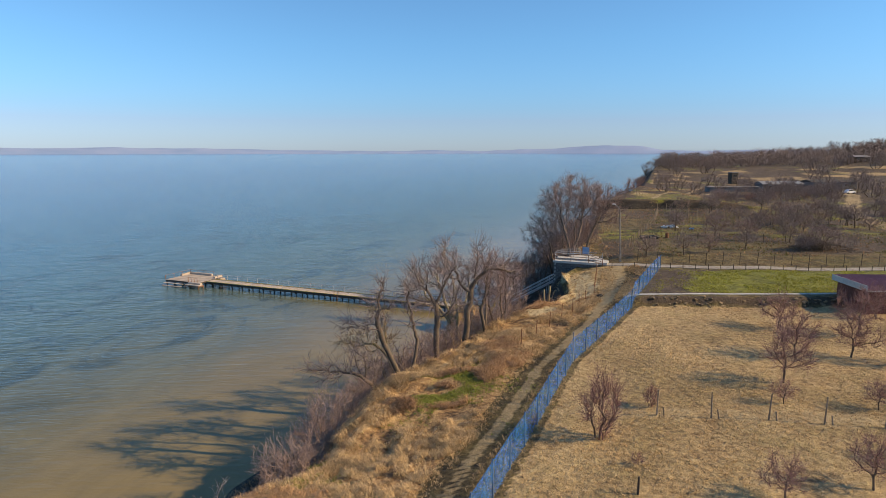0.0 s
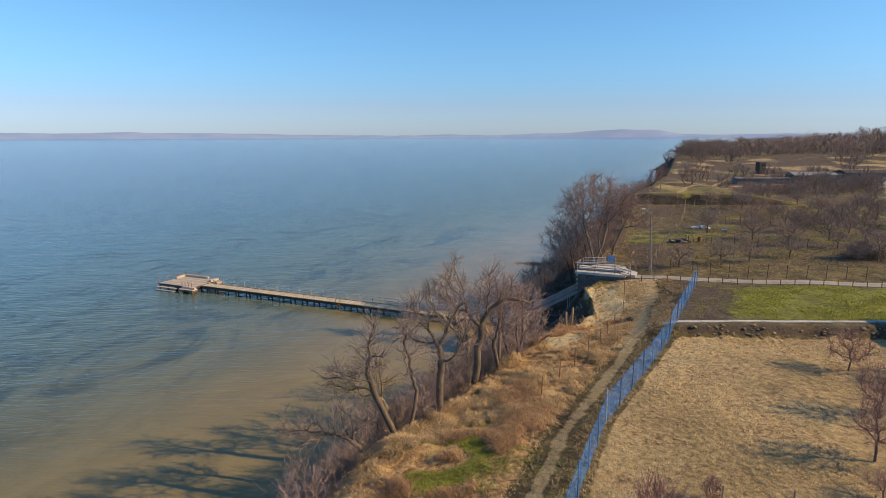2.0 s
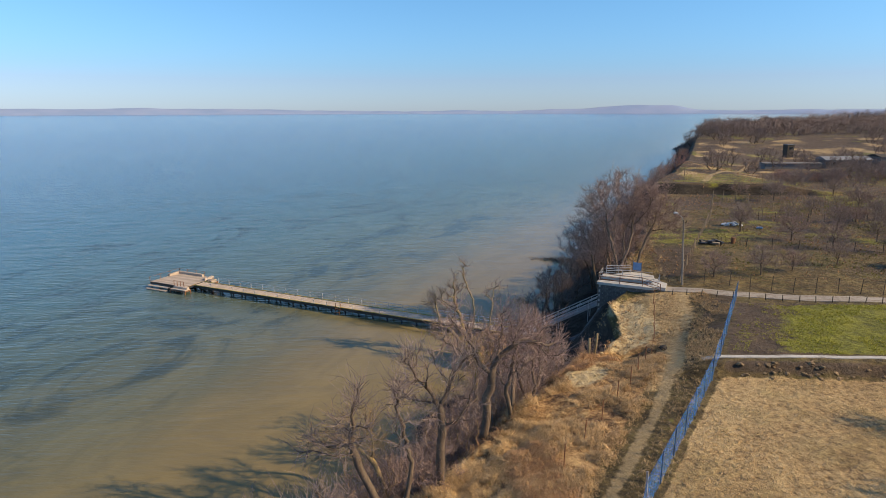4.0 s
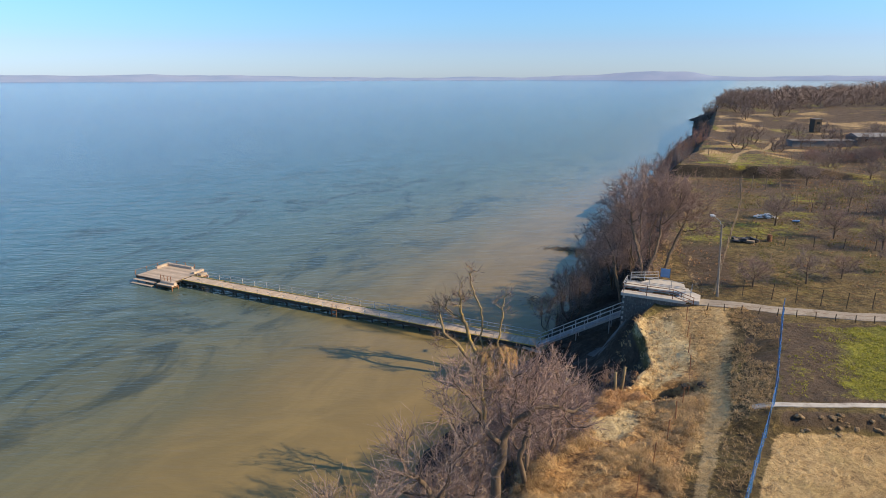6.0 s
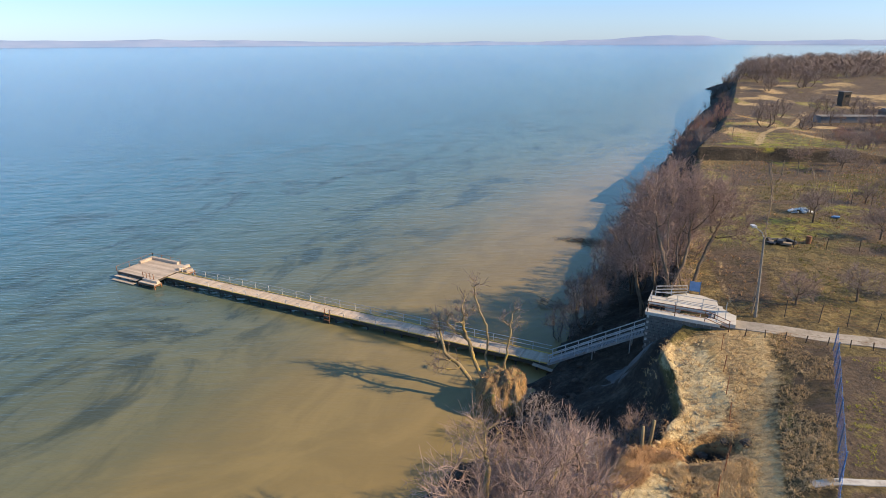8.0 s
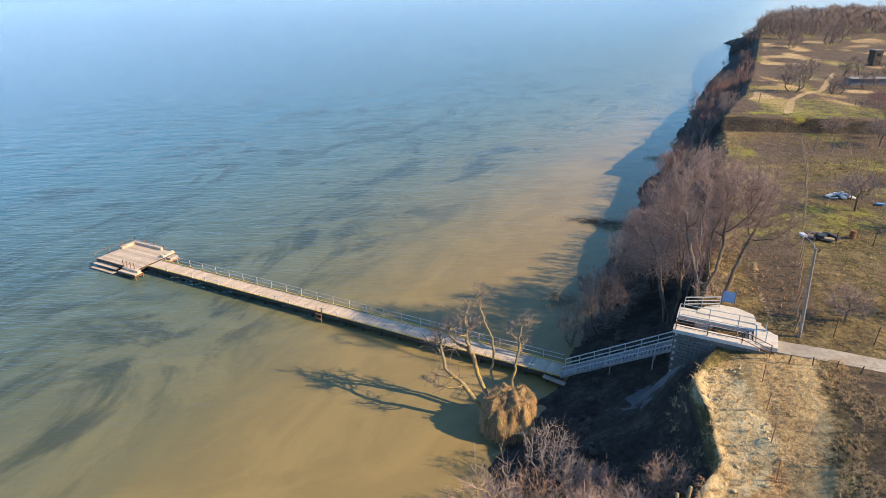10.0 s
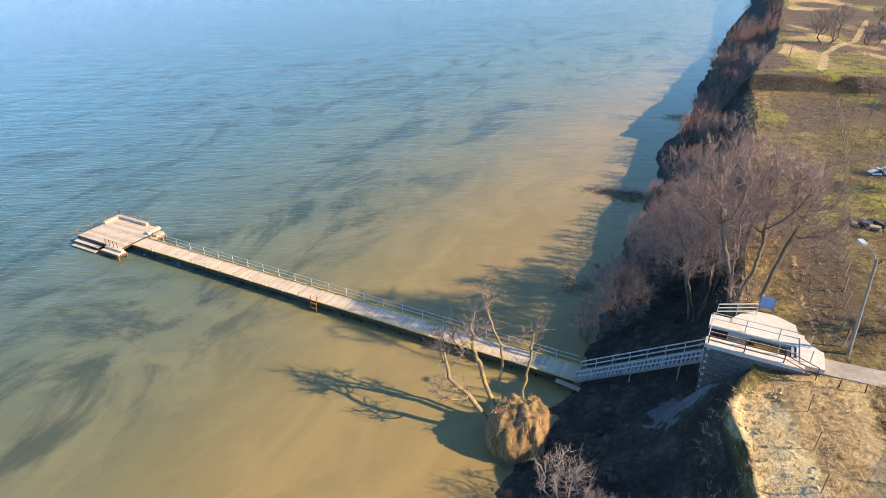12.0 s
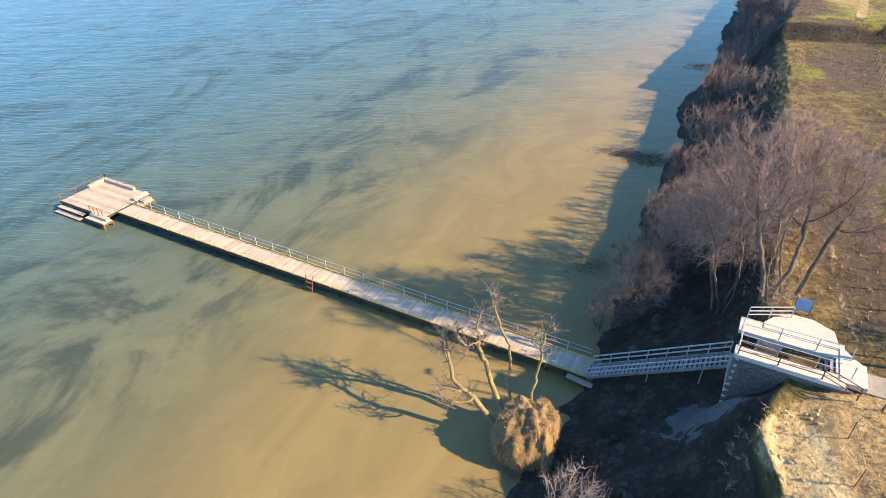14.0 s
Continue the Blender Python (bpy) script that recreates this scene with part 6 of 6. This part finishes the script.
make_house("long_barn", "long low barn with pale grey sheet roof", 124, 226, 4, (15, 6), 2.6, far_wall, old_slate, 1.0, 3)
make_house("long_barn", "low dark barn behind the field hedge", 150, 238, 4, (18, 7), 2.6, far_wall, dark_wood, 0.9, 2)
make_house("low_wall_hut", "low grey concrete outbuilding among shrubs", 105, 222, 2, (18, 4), 1.8, far_wall, far_wall, 0.2, 0)
make_house("house", "grey house among bare trees on the rise", 185, 230, 12, (9, 8), 4.5, far_wall, slate, 2.2, 3)
make_house("house", "small dark house at the wood's edge", 236, 350, 5, (9, 6), 2.8, dark_wood, far_wall, 1.0, 2)
make_house("house", "pale house high among bare trees", 228, 262, 8, (10, 8), 4.5, slate, far_wall, 2.0, 3)


def make_car():
    x, y = 141, 212
    c = thing("car", "white car parked beside the dirt lane", "car", m=pose(x, y, at_ground(x, y) + 0.02, 0, 0, 200))
    prof = [(-2.1, 0.35), (-2.1, 0.85), (-1.9, 0.98), (-1.25, 1.02), (-0.75, 1.5), (0.95, 1.52), (1.5, 1.05), (2.05, 0.95), (2.12, 0.4)]
    v = [(px, s, pz) for s in (-0.82, 0.82) for px, pz in prof]
    n = len(prof)
    f = [tuple(range(n - 1, -1, -1)), tuple(range(n, 2 * n))] + [(k, (k + 1) % n, n + (k + 1) % n, n + k) for k in range(n)]
    hang("body", mesh("body", v, f, car_white), c)
    hang("side_window", Build().box((-0.95, -0.835, 1.05), (1.15, -0.825, 1.42)).box((-0.95, 0.825, 1.05), (1.15, 0.835, 1.42)).done("side_window", dark_glass), c)
    for wx in (-1.35, 1.35):
        for wy in (-0.75, 0.75):
            hang("wheel", Build().tube([(wx, wy - 0.1, 0.32), (wx, wy + 0.1, 0.32)], 0.32, 14).done("wheel", tyre_mat), c)


make_car()


def heap(name, label, category, x, y, mat, count, spread, size, seed, group=""):
    """A pile of odd boxes, sheets and sticks."""
    r = random.Random(seed)
    h = thing(name, label, category, group, m=pose(x, y, at_ground(x, y)))
    for k in range(count):
        s = size * r.uniform(0.4, 1.0)
        me = Build().box((-s, -s * 0.5, 0), (s, s * 0.5, s * r.uniform(0.1, 0.7)), bevel=s * 0.1).done("piece", mat if k % 3 else r.choice((mat, old_wood, slate)))
        hang("piece", me, h, m=pose(r.gauss(0, spread), r.gauss(0, spread * 0.6), 0.02 + 0.2 * k / count, r.uniform(-15, 15), r.uniform(-15, 15), r.uniform(0, 360)))


heap("scrap_heap", "crumpled white sheets and boards lying on grass", "scrap heap", 45.6, 122.3, sheet_white, 10, 0.9, 0.62, 1)
heap("scrap_heap", "black junk and dark boards beside the orchard fence", "scrap heap", 37.6, 107.6, black_junk, 11, 0.8, 0.7, 2)
heap("scrap_heap", "pale blue sheeting crumpled on orchard grass", "scrap heap", 49.0, 119.3, blue_tarp, 6, 0.4, 0.4, 3)
tagged(new("barrel", Build().tube([(0, 0, 0), (0, 0, 0.3), (0, 0, 0.33), (0, 0, 0.6), (0, 0, 0.9)], [0.3, 0.3, 0.33, 0.3, 0.29], 12).done("barrel", rust_steel)), "rusty brown barrel on orchard grass", "barrel").matrix_basis = pose(40.3, 107.8, at_ground(40.3, 107.8))


def brush_pile(label, x, y, z, w, d, h, mat, seed, count=420):
    r = random.Random(seed)
    b = Build()
    for k in range(count):
        px, py = r.gauss(0, w), r.gauss(0, d)
        pz = h * math.exp(-(px / (1.6 * w)) ** 2 - (py / (1.6 * d)) ** 2) * r.random()
        a, t = r.uniform(0, 6.28), r.uniform(-0.3, 0.5)
        ln = r.uniform(0.5, 1.6)
        p = Vector((px, py, pz))
        b.tube([p, p + Vector((math.cos(a), math.sin(a), t)) * ln], [0.03, 0.012], 3, cap=False)
    tagged(new("brush_pile", b.done("brush_pile", mat)), label, "brush pile", "brush piles", "stuff").matrix_basis = pose(x, y, z)


brush_pile("heap of cut dark branches on orchard grass", 59.5, 95.0, at_ground(59.5, 95), 2.4, 1.2, 1.5, bark, 1, 900)
brush_pile("dark driftwood tangle lying in the shallows", 18.2, 139.5, 0.45, 2.6, 0.8, 0.5, bark, 2)
brush_pile("dark driftwood tangle lying in the shallows", 21.5, 137.5, 0.45, 2.0, 1.2, 1.0, bark, 3)
brush_pile("tangle of fallen branches at the slope's foot", 10.6, 111.0, 0.1, 2.0, 1.6, 1.2, bark, 4)
brush_pile("straw-coloured reeds growing out of the shallows", 38.6, 181.0, 0.0, 2.6, 1.2, 1.4, twig_tan, 5)
brush_pile("branches lodged at the slumped clump's foot", 2.4, 84.2, 0.1, 1.0, 0.8, 0.8, bark, 6, 200)
stick = Build().tube([(0, 0, -1), (0.05, 0, 0.8)], [0.06, 0.04], 5).tube([(0.03, 0, 0.5), (-0.5, 0.1, 0.75)], [0.03, 0.02], 4).done("snag", bark)
tagged(new("snag", stick), "short dark stick standing in open water", "snag").matrix_basis = pose(22.6, 189.0, 0)


def post_row(label, pts, h, group):
    for x, y in pts:
        me = Build().tube([(0, 0, -0.3), (0, 0, h)], [0.09, 0.07], 6).done("fence_post", old_wood)
        tagged(new("fence_post", me), label, "post", group).matrix_basis = pose(x, y, at_ground(x, y), rnd.uniform(-4, 4), rnd.uniform(-4, 4))


post_row("lone weathered post on the far dry grassland", [(57.5, 181)], 2.0, "lone posts")
post_row("tall dark gatepost at the garden's end", [(52.0, 147), (54.3, 147.5), (56.8, 147)], 2.8, "gateposts")
post_row("weathered hedge stake in scrub beyond the bank", [(80 + k * 3.0, 186 + k * 1.2) for k in range(12)], 1.4, "hedge stakes")
